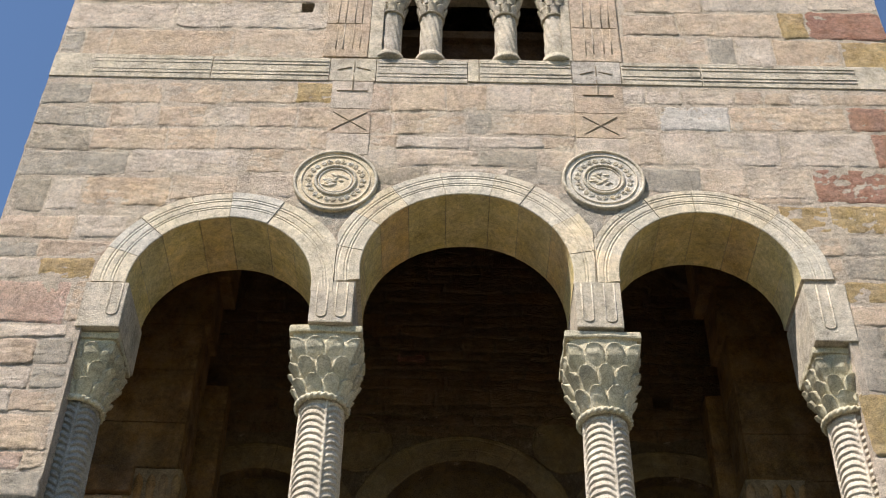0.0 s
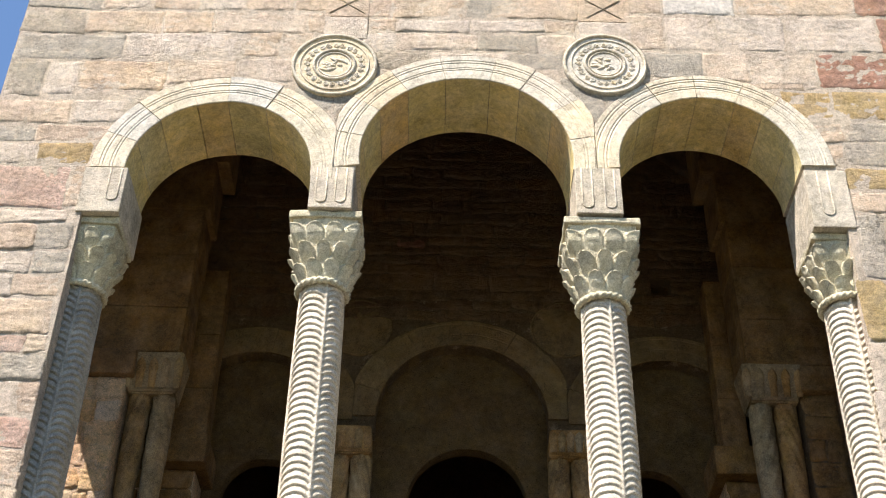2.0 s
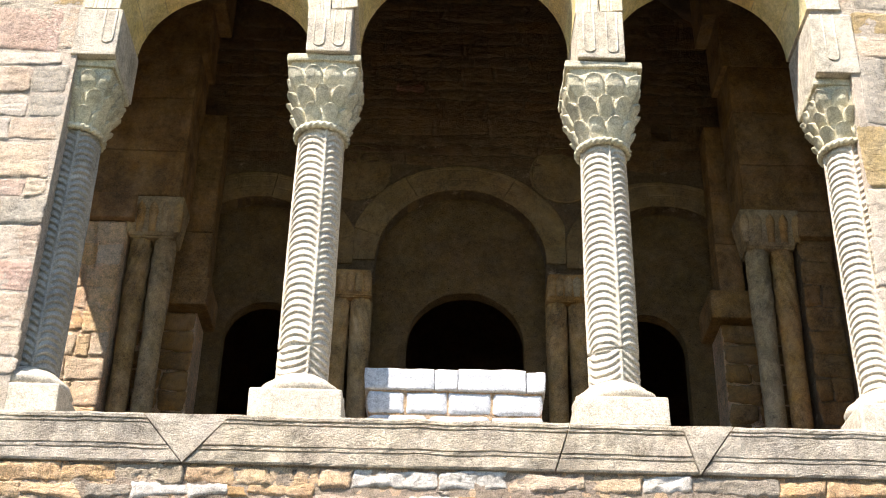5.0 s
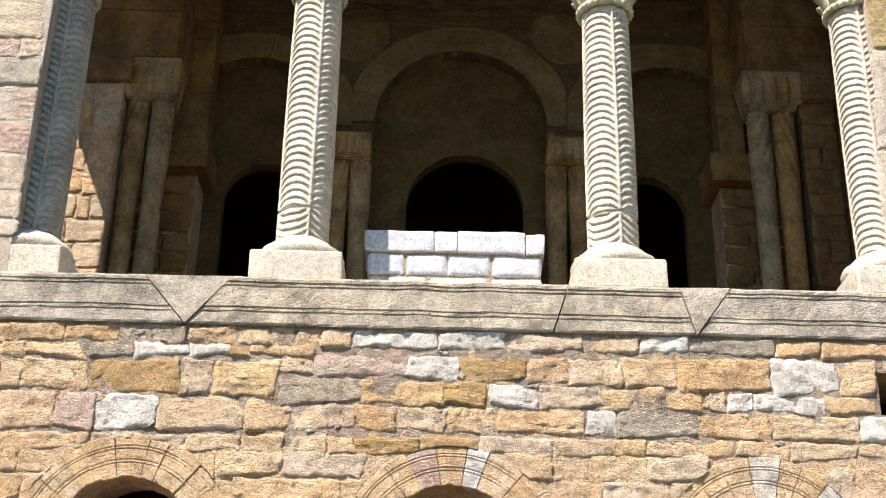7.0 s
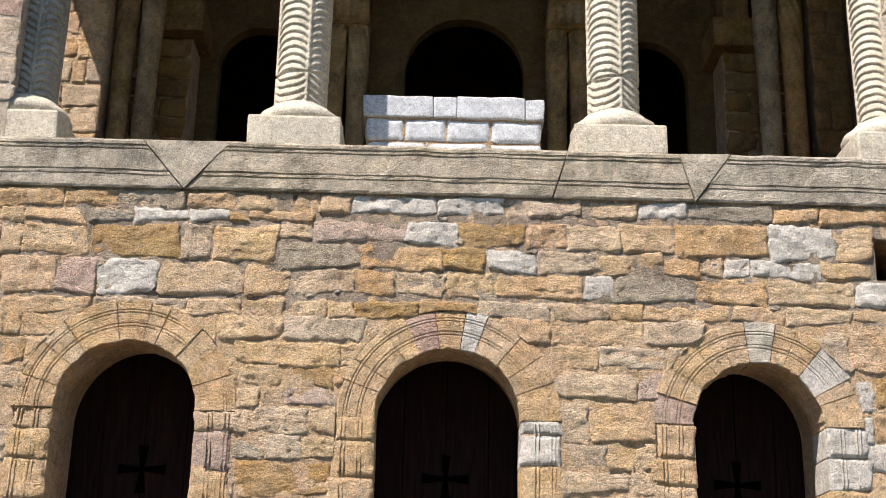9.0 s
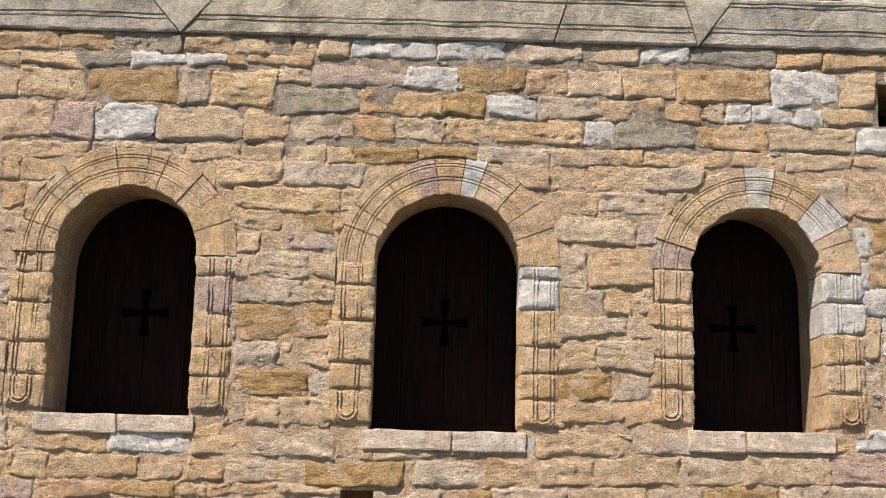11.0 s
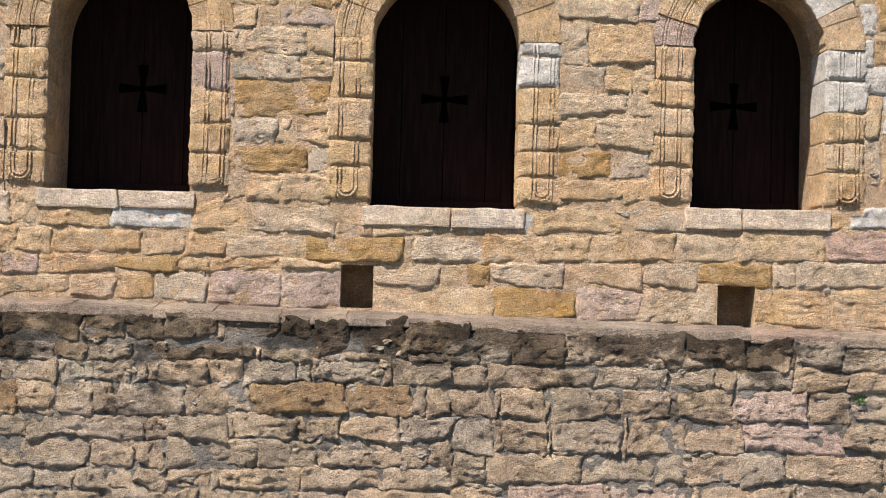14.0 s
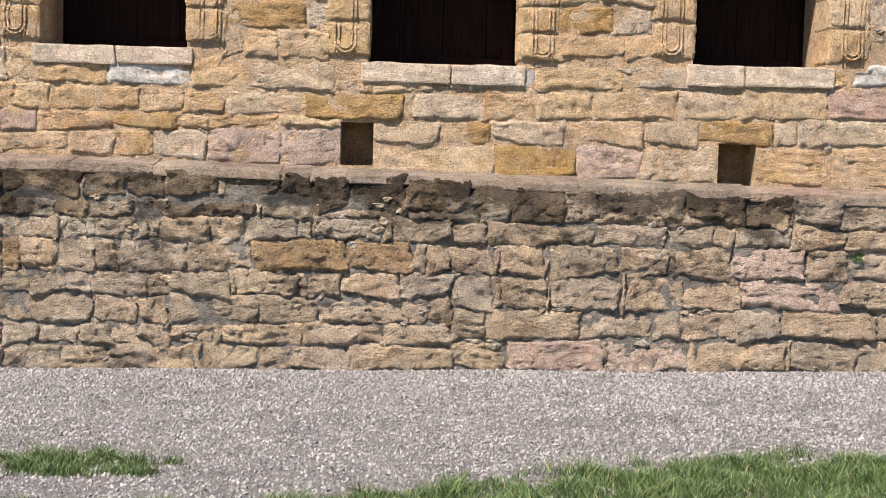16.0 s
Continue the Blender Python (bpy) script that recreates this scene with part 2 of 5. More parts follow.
def wall_mesh(x0, x1, z0, z1, y0, y1, openings):
    """A wall with thickness and arched openings (x centre, half width, sill, spring, rise; rise 0 is a square head)."""
    bm = bmesh.new()
    edge = x0

    def prism(poly):
        f = [bm.verts.new((x, y0, z)) for x, z in poly]
        b = [bm.verts.new((x, y1, z)) for x, z in poly]
        bm.faces.new(f)
        bm.faces.new(b[::-1])
        for i in range(len(poly)):
            j = (i + 1) % len(poly)
            bm.faces.new((f[i], f[j], b[j], b[i]))

    for xc, h, sill, spring, rise in sorted(openings):
        prism([(edge, z0), (xc - h, z0), (xc - h, z1), (edge, z1)])
        if sill > z0:
            prism([(xc - h, z0), (xc + h, z0), (xc + h, sill), (xc - h, sill)])
        n = 28 if rise else 1
        arc = [(xc - h * math.cos(math.pi * i / n), spring + rise * math.sin(math.pi * i / n)) for i in range(n + 1)]
        for (xa, za), (xb, zb) in zip(arc, arc[1:]):
            prism([(xa, za), (xb, zb), (xb, z1), (xa, z1)])
        edge = xc + h
    prism([(edge, z0), (x1, z0), (x1, z1), (edge, z1)])
    bmesh.ops.remove_doubles(bm, verts=bm.verts[:], dist=0.0005)
    seen = {}
    bm.verts.index_update()
    for f in bm.faces[:]:
        seen.setdefault(frozenset(v.index for v in f.verts), []).append(f)
    bmesh.ops.delete(bm, geom=[f for fs in seen.values() if len(fs) > 1 for f in fs], context="FACES")
    return bm


def stack(*layers):
    """One mesh out of several wall layers."""
    bm = bmesh.new()
    for layer in layers:
        me = bpy.data.meshes.new("layer")
        layer.to_mesh(me)
        layer.free()
        bm.from_mesh(me)
        bpy.data.meshes.remove(me)
    return bm


class Keep:
    """A zone that the coursed stones leave free: an arch with its jambs (radius r, centre zc, foot zb) or a box."""

    def __init__(self, xc, zc, r, zb=None, box=None):
        self.box = box
        if box:
            xc, r, zc, zb = (box[0] + box[1]) / 2, (box[1] - box[0]) / 2, box[3], box[2]
        self.xc, self.zc, self.r, self.zb = xc, zc, r, zb

    def half(self, z):
        """Half the zone's width at a height."""
        if z < self.zb or (self.box and z > self.zc):
            return 0.0
        return self.r if z <= self.zc else math.sqrt(max(0.0, self.r ** 2 - (z - self.zc) ** 2))

    def inside(self, x, z):
        return abs(x - self.xc) < self.half(z)

    def sideways(self, z):
        return self.half(z) > (0.0 if self.box else 0.62 * self.r)

    def push(self, x, z, cx, cz):
        if self.sideways(cz):
            return self.xc + math.copysign(self.half(z), cx - self.xc), z
        if cz < self.zb or self.box:
            return (x, self.zb) if cz < self.zc - 0.5 * (self.zc - self.zb) else (x, self.zc)
        return x, self.zc + math.sqrt(max(0.0, self.r ** 2 - (x - self.xc) ** 2))


def stone(rng, x0, x1, z0, z1, face, parent, material, keeps=(), gap=0.006, rough=0.004, proud=0.004, dome=0.0, name="stone", label="", arris=0.018, cell=0.0105, bedded=0.3):
    """One stone of a wall that faces -y: a worn outline, a steep arris and a face with hollows, splits along the bed and pits."""
    w, h = x1 - x0 - 2 * gap, z1 - z0 - 2 * gap
    if w < 0.02 or h < 0.02:
        return None
    cx, cz = (x0 + x1) / 2, (z0 + z1) / 2
    for k in keeps:
        if k.sideways(cz) and x0 < k.xc - 0.02 and x1 > k.xc + 0.02:
            for a, b in ((x0, k.xc), (k.xc, x1)):
                stone(rng, a, b, z0, z1, face, parent, material, keeps, gap, rough, proud, dome, name, label, arris, cell, bedded)
            return None
    seed = Vector((rng.uniform(0, 99), 0, rng.uniform(0, 99)))
    cell = cell if rough > 0.006 else cell * 1.7
    nx, nz = max(5, int(w / cell)), max(4, int(h / cell))
    yf = face - rng.uniform(0, proud)
    tx, tz = rng.uniform(-1, 1) * rough * 0.6, rng.uniform(-1, 1) * rough * 0.6
    power = rng.uniform(5.0, 16.0)
    bed = 5.5 if rng.random() < bedded else 2.2
    skew = [rng.uniform(-1, 1) * rough * 1.1 for _ in range(4)]
    bm = bmesh.new()
    grid, area = [], 0.0
    for j in range(nz + 1):
        row = []
        for i in range(nx + 1):
            u, v = 2 * i / nx - 1, 2 * j / nz - 1
            k = max(abs(u), abs(v))
            if k > 0:                                   # a square drawn in to rounded corners
                s = k / (abs(u) ** power + abs(v) ** power) ** (1 / power)
                u, v = u * s, v * s
            x = cx + u * w / 2 + skew[0] * u * v + skew[1] * v
            z = cz + v * h / 2 + skew[2] * u * v + skew[3] * u * (1 - v)
            q = Vector((x * 8, 0, z * 8)) + seed
            a, b = noise.noise_vector(q), noise.noise_vector(q * 3.1)
            edge = min((1 - abs(u)) * w, (1 - abs(v)) * h) / 2
            face_in = 0.8 * a.y + 0.75 * noise.noise(Vector((q.x * 1.1, 7, q.z * bed))) + 0.5 * b.y + 0.35 * noise.noise(q * 6.9)
            face_in += 1.7 * max(0.0, noise.noise(q * 4.7) - 0.30)
            y = yf - dome * min(1, edge / 0.03) + arris * math.exp(-edge / 0.0042) + tx * u + tz * v + rough * face_in * min(1.0, 0.35 + edge / 0.02)
            c = noise.noise_vector(q * 7.3)
            x, z = x + (a.x * 1.3 + b.x * 1.2 + c.x * 0.6) * rough, z + (a.z * 1.3 + b.z * 1.2 + c.z * 0.6) * rough
            for kp in keeps:
                if kp.inside(x, z):
                    x, z = kp.push(x, z, cx, cz)
            row.append(bm.verts.new((x, y, z)))
        grid.append(row)
    for p, q in zip(grid, grid[1:]):
        for i in range(nx):
            quad = (p[i].co, p[i + 1].co, q[i + 1].co, q[i].co)
            d1, d2 = quad[2] - quad[0], quad[3] - quad[1]
            size = abs(d1.x * d2.z - d1.z * d2.x) / 2
            if size > 4e-6:
                area += size
                bm.faces.new((p[i], p[i + 1], q[i + 1], q[i]))
    if area < 0.22 * w * h or area < 0.0010:
        bm.free()
        return None
    bmesh.ops.delete(bm, geom=[v for v in bm.verts if not v.link_faces], context="VERTS")
    return part(name, bm, material, parent, label, smooth=True)


def mortar_bed(parent, face, x0, x1, z0, z1, material, amp, keeps=(), cell=0.02):
    """The uneven face of the mortar between the stones, left open round arches and holes."""
    nx, nz = int((x1 - x0) / cell), int((z1 - z0) / cell)
    verts, faces = [], []
    for j in range(nz + 1):
        for i in range(nx + 1):
            x, z = x0 + (x1 - x0) * i / nx, z0 + (z1 - z0) * j / nz
            q = Vector((x * 7, 3, z * 7))
            y = face + amp * (0.9 * noise.noise(q) + 0.7 * noise.noise(q * 2.9) + 0.4 * noise.noise(q * 6.1))
            verts.append((x, y, z))
    for j in range(nz):
        for i in range(nx):
            x, z = x0 + (x1 - x0) * (i + 0.5) / nx, z0 + (z1 - z0) * (j + 0.5) / nz
            if not any(k.inside(x, z) for k in keeps):
                k = j * (nx + 1) + i
                faces.append((k, k + 1, k + nx + 2, k + nx + 1))
    me = bpy.data.meshes.new("mortar_bed")
    me.from_pydata(verts, [], faces)
    me.polygons.foreach_set("use_smooth", [True] * len(me.polygons))
    me.materials.append(material)
    ob = new("mortar_bed", me)
    ob.parent = parent
    tagged(ob, kind="stuff")


def course(rng, z0, z1, joints, face, parent, material, keeps=(), wander=0.0, **k):
    """One course of stones between given joints."""
    for a, b in zip(joints, joints[1:]):
        lo, hi = z0 + rng.uniform(-1, 1) * wander, z1 + rng.uniform(-1, 1) * wander
        stone(rng, a, b, lo, hi, face, parent, material, keeps, **k)


def random_joints(rng, x0, x1, short, long):
    xs = [x0]
    while xs[-1] < x1 - short:
        xs.append(xs[-1] + rng.uniform(short, long))
    xs[-1] = x1
    return xs


def masonry(seed, parent, face, palette, xl, bl, tl, xr, br, tr, tints, joints, keeps=(), **k):
    """One course that may slope: heights of bed and top at two places, the tint of each stone, and the upright joints."""
    r = random.Random(seed + int(1000 * (xl + bl)))
    for tint, a, b in zip(tints, joints, joints[1:]):
        s = ((a + b) / 2 - xl) / (xr - xl)
        stone(r, a, b, bl + (br - bl) * s, tl + (tr - tl) * s, face, parent, palette[tint], keeps, **k)


# ---- the plan ----
XL, XR, TOP = -3.17, 3.59, 11.2            # the facade's corners and eaves
DEEP = 0.55                                # thickness of the front wall
SILL0, SILL1 = 3.70, 3.98                  # the moulded ledge under the loggia
BACK = 2.5                                 # the loggia's back wall
# loggia arches: x centre, inner radius, height of centre, ring's width
LOGGIA = [(-1.545, 0.628, 6.89, 0.245), (0.140, 0.735, 7.062, 0.235), (1.812, 0.622, 7.035, 0.222)]
PIERS = (-0.767, 1.030)
# lower openings: x centre, half width, sill, height of centre
CELLAR = [(-1.580, 0.378, 1.635, 2.472), (0.106, 0.388, 1.588, 2.458), (1.735, 0.350, 1.620, 2.462)]
MEDALS = [(-0.823, 7.90, 0.312), (1.140, 7.965, 0.306)]
WINDOW = (0.175, 0.735, 9.335)             # the upper window: centre, half width, sill
rng = random.Random(7)

# ---- ground ----
def ground_z(x, y):
    return 0.040 + 0.018 * max(-4, min(4, x)) + 0.008 * noise.noise(Vector((x * 1.3, y * 1.3, 0)))


def make_ground():
    bm = bmesh.new()
    xs = [-3000, -300, -40, -12] + [-6 + 0.25 * i for i in range(49)] + [12, 40, 300, 3000]
    ys = [-3000, -300, -40, -14] + [-8 + 0.25 * i for i in range(33)] + [3, 9, 40, 300, 3000]
    grid = [[bm.verts.new((x, y, ground_z(x, y))) for x in xs] for y in ys]
    for a, b in zip(grid, grid[1:]):
        for i in range(len(xs) - 1):
            bm.faces.new((a[i], a[i + 1], b[i + 1], b[i]))
    for f in bm.faces:
        c = f.calc_center_median()
        # ground out of view gets the darker tone, so less light bounces indoors
        f.material_index = 1 if c.y < -2.9 or abs(c.x) > 12 or c.y > 9 else 0
    g = part("ground", bm, GRAVEL, smooth=True)
    g.data.materials.append(UNSEEN_LAWN)
    return tagged(g, "pale compacted gravel ground in front of the plinth", "ground", kind="structure")


ground = make_ground()

# ---- front wall: rubble below, ashlar above ----
wall_lower = tagged(part("wall_lower", stack(
    wall_mesh(XL, XR, 0.0, 1.40, 0.0, DEEP, [(-0.328, 0.085, 1.06, 1.285, 0), (1.630, 0.100, 1.005, 1.22, 0)]),
    wall_mesh(XL, XR, 1.40, 3.20, 0.0, 0.24, [(x, h, s, c, h) for x, h, s, c in CELLAR]),
    wall_mesh(XL, XR, 1.40, 3.20, 0.244, DEEP, [(x, h + 0.024, s, c, h + 0.056) for x, h, s, c in CELLAR]),
    wall_mesh(XL, XR, 3.20, SILL0, 0.0, DEEP, [(2.53, 0.12, 3.275, 3.515, 0)])), MORTAR),
    "honey-coloured rubble sandstone lower wall with arched openings", "wall", kind="structure")
for x, h, z0, z1 in ((-0.328, 0.085, 1.06, 1.285), (1.630, 0.100, 1.005, 1.22)):
    tagged(part("drain_back", box_mesh(x - h, x + h, 0.13, 0.30, z0, z1), PLINTH_OCHRE), "dark stone closing a drain slot", "drain", kind="structure")
wall_upper = tagged(part("wall_upper", wall_mesh(XL, XR, 6.58, 9.33, 0.0, DEEP, [(x, r + 0.02, 6.58, c, r + 0.02) for x, r, c, w in LOGGIA]), PALE_MORTAR),
    "buff sandstone ashlar wall above the loggia arches", "wall", kind="structure")
wall_top = tagged(part("wall_top", wall_mesh(XL, XR, 9.33, TOP, 0.0, DEEP, [(WINDOW[0], WINDOW[1], 9.33, 10.75, 0), (-1.205, 0.055, 9.90, 10.03, 0)]), PALE_MORTAR),
    "buff sandstone ashlar wall round the upper window", "wall", kind="structure")
for nm, a, b in (("wall_jamb_south", XL, -2.40), ("wall_jamb_north", 2.66, XR)):
    tagged(part(nm, box_mesh(a, b, 0.0, DEEP, SILL1, 6.58), PALE_MORTAR), "buff sandstone wall beside the loggia", "wall", kind="structure")


def shell():
    """Side walls, floors, vault and the dark rooms behind, all with thickness."""
    south = ((DEEP, 0.70, 3.95, TOP), (0.70, 1.56, 7.00, TOP), (1.56, 7.0, 3.95, TOP), (DEEP, 7.0, 0.0, 3.95))
    bm = bmesh.new()
    for a, b, c, d in south:
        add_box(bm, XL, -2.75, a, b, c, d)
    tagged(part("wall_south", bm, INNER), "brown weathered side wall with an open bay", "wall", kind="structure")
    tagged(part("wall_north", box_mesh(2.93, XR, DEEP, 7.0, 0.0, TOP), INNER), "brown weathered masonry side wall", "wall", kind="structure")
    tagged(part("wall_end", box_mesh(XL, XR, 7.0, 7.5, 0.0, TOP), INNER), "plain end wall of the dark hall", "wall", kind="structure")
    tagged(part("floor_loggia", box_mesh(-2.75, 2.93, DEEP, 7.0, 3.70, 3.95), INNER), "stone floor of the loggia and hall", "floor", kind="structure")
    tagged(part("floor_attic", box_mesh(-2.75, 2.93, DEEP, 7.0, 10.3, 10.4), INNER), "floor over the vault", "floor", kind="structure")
    # added panel: keeps sun from the upper window off the loggia's back wall
    tagged(part("wall_window_back", box_mesh(-0.9, 1.25, 0.62, 0.72, 9.0, 10.3), INNER), "panel added behind the upper window to stop the sun", "wall", kind="structure")
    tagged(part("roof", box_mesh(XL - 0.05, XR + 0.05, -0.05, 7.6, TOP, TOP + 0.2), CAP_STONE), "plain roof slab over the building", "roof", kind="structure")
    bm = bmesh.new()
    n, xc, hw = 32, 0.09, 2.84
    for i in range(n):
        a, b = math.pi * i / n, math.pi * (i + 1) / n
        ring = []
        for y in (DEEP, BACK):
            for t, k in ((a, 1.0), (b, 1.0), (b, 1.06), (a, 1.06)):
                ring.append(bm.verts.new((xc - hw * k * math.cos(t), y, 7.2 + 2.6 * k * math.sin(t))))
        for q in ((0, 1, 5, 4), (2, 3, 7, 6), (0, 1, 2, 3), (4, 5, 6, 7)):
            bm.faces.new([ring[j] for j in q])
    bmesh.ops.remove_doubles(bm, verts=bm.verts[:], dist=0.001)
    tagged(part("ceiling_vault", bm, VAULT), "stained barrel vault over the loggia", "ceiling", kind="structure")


shell()

# back wall of the loggia: recessed plaster with doorways, and a shallow arcade in front of it
BACK_DOORS = [(-1.38, 0.32, 3.95, 5.72, 0.32), (0.217, 0.465, 3.95, 5.70, 0.465), (1.645, 0.325, 3.95, 5.68, 0.325)]
ARCADE = [(-1.50, 0.62, 6.33), (0.17, 0.69, 6.37), (1.84, 0.62, 6.33)]
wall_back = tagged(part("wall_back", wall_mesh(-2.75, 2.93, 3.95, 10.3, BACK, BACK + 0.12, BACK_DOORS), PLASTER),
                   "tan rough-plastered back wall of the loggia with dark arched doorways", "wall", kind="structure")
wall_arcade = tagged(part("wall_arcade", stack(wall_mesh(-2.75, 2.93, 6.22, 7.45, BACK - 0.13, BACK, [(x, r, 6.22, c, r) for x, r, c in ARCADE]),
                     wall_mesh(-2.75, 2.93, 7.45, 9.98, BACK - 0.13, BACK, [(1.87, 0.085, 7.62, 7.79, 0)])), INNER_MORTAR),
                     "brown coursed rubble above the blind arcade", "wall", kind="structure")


# ---- arches ----
def arch_ring(xc, zc, r, w, cuts, face, deep, parent, material, grooves, lo=None, hi=None, soffit=None, name="voussoir", stretch=1.0, rough=0.003, every=3, tints=None, wobble=0.002, ragged=0.010, joint=0.0018):
    """An arch ring of single voussoirs with grooves worked along its face."""
    for a, b in zip(cuts, cuts[1:]):
        bm = bmesh.new()
        push = rng.uniform(-0.004, 0.004)
        prof = [(0.0, deep), (0.0, 0.006), (0.006, 0.0)]
        for g, gw in grooves:
            prof += [(g - gw, 0.0), (g - gw * 0.4, 0.0035), (g + gw * 0.4, 0.0035), (g + gw, 0.0)]
        ww = w + rng.uniform(-0.2, 1.0) * ragged
        prof += [(ww - 0.008, 0.0), (ww, 0.008), (ww, deep)]
        gap = joint / r
        n = max(2, int((b - a) / radians(every)))
        rows = []
        for i in range(n + 1):
            t = a + gap + (b - a - 2 * gap) * i / n
            row = []
            for d, dy in prof:
                w0 = wobble * noise.noise(Vector((t * 7 + xc, 2, zc))) + 0.6 * wobble * noise.noise(Vector((t * 19 + xc, 4, zc))) if d < 0.01 else 0
                x, z = xc - (r + d + w0) * math.cos(t), zc + (r + d + w0) * math.sin(t) * stretch
                if lo is not None:
                    x = max(x, lo + 0.002)
                if hi is not None:
                    x = min(x, hi - 0.002)
                q = noise.noise(Vector((x * 11, 1.7, z * 11))) * rough
                row.append(bm.verts.new((x, face + push + dy + (q if dy < 0.1 else 0), z)))
            rows.append(row)
        for p, q in zip(rows, rows[1:]):
            for j in range(len(prof)):
                k = (j + 1) % len(prof)
                f = bm.faces.new((p[j], p[k], q[k], q[j]))
                f.material_index = 1 if (j == 0 and soffit) else 0
        bm.faces.new(rows[0])
        bm.faces.new(rows[-1][::-1])
        ob = part(name, bm, (tints or {}).get(len([c for c in parent.children if c.name.startswith(name)]), material), parent)
        if soffit:
            ob.data.materials.append(soffit)


def cut_angles(n, a0, a1, spread):
    return [radians(a0 + (a1 - a0) * i / n + (rng.uniform(-spread, spread) if 0 < i < n else 0)) for i in range(n + 1)]


for i, (xc, r, zc, w) in enumerate(LOGGIA):
    arch = empty("arch", "pale grooved stone arch of the loggia", "arch", "structure", "loggia arches")
    lo = (None, *PIERS)[i]
    hi = (*PIERS, None)[i]
    a0, a1 = ((0, 184), (-8, 188), (-5, 180))[i]
    arch_ring(xc, zc, r, w, cut_angles((8, 9, 8)[i], a0, a1, 3.0), -0.013, DEEP + 0.02, arch, ARCH,
              [(0.085, 0.008), (0.105, 0.008), (0.155, 0.008), (0.178, 0.008)], lo, hi, soffit=YELLOW)


def grooved_block(x0, x1, z0, z1, face, deep, parent, material, lines, foot, name="block"):
    """A dressed block with upright grooves that end in a rounded loop at the foot: raised beads on a flat face."""
    b = part(name, box_mesh(x0, x1, face, face + deep, z0, z1, bevel=0.008, jitter=0.002), material, parent)
    for ln in lines:
        bm = bmesh.new()
        xa, xb = ln
        rr = (xb - xa) / 2
        path = [(xa, z1 - 0.012), (xa, foot + rr)] + [((xa + xb) / 2 - rr * math.cos(math.pi * k / 8), foot + rr - rr * math.sin(math.pi * k / 8)) for k in range(1, 8)] + [(xb, foot + rr), (xb, z1 - 0.012)]
        sweep(bm, [(x, face, z) for x, z in path], 0.0065, 6)
        part("bead", bm, material, b, smooth=True)
    return b


def sweep(bm, path, radius, n=8, closed=False):
    """A round bar along a path."""
    path = [Vector(p) for p in path]
    m = len(path)
    rings = []
    for i, p in enumerate(path):
        a = path[i - 1] if (i or closed) else p
        b = path[(i + 1) % m] if (i < m - 1 or closed) else p
        d = (b - a).normalized()
        u = d.orthogonal().normalized() if not rings else (u - d * u.dot(d)).normalized()
        v = d.cross(u)
        rings.append([bm.verts.new(p + (u * math.cos(2 * math.pi * k / n) + v * math.sin(2 * math.pi * k / n)) * radius) for k in range(n)])
    pairs = list(zip(rings, rings[1:])) + ([(rings[-1], rings[0])] if closed else [])
    for a, b in pairs:
        for k in range(n):
            bm.faces.new((a[k], a[(k + 1) % n], b[(k + 1) % n], b[k]))
    if not closed:
        bm.faces.new(rings[0])
        bm.faces.new(rings[-1])


for xc, wdt, zt in ((PIERS[0], 0.290, 6.93), (PIERS[1], 0.312, 6.97)):
    pier = empty("impost_pier", "grey dressed impost pier with looped flutes", "pier", "structure", "impost piers")
    a, b = xc - wdt / 2, xc + wdt / 2
    grooved_block(a, b, 6.575, zt, -0.015, DEEP, pier, GREY, [(a + 0.045, a + 0.115), (b - 0.115, b - 0.045)], 6.62)
for a, b, zt, la in ((-2.44, -2.150, 6.885, -2.26), (2.436, 2.72, 6.99, 2.52)):
    pier = empty("impost_pier", "grey dressed end pier with a looped flute", "pier", "structure", "impost piers")
    grooved_block(a, b, 6.50, zt, -0.015, DEEP, pier, GREY, [(la, la + 0.075)], 6.60)


# ---- loggia columns ----
def shaft(bm, x, y, z0, z1, r0, r1, spines, pitch=0.049, turn=0.0, droop=0.055, deep=0.0105, cut=None):
    """A shaft carved like feathers: upright spines, with ribs that fall away from them on both sides."""
    n = 120
    rows = int((z1 - z0) / 0.0052)
    grid = []
    for k in range(rows + 1):
        z = z0 + (z1 - z0) * k / rows
        s = (z - z0) / (z1 - z0)
        base = r0 + (r1 - r0) * s + 0.006 * math.sin(math.pi * s)
        row = []
        for i in range(n):
            t = 2 * math.pi * i / n
            u = ((t - turn) / (2 * math.pi) * spines) % 1.0
            d = min(u, 1 - u) * 2                                      # 0 on a spine, 1 midway
            side = droop * (1 - (1 - d) ** 3.0)
            flip = 1 if (cut and z < cut) else -1
            ph = ((z + flip * side) / pitch + 0.13 * noise.noise(Vector((t * 2, z * 4, x)))) % 1.0
            rib = (1.0 - 0.72 * (ph / 0.86) ** 1.4) * min(1.0, 0.3 + ph * 9) if ph < 0.86 else 0.0
            spine = min(1.0, max(0.0, 1.5 - d * 14))
            r = base - deep + deep * max(rib * min(1.0, 0.25 + d * 7), spine * 1.35) + 0.002 * noise.noise(Vector((t * 5, z * 14, x)))
            if cut and abs(z - cut) < 0.008:
                r = base - deep
            row.append(bm.verts.new((x + r * math.cos(t), y + r * math.sin(t), z)))
        grid.append(row)
    for a, b in zip(grid, grid[1:]):
        for i in range(n):
            bm.faces.new((a[i], a[(i + 1) % n], b[(i + 1) % n], b[i]))
    bm.faces.new(grid[0])
    bm.faces.new(grid[-1])


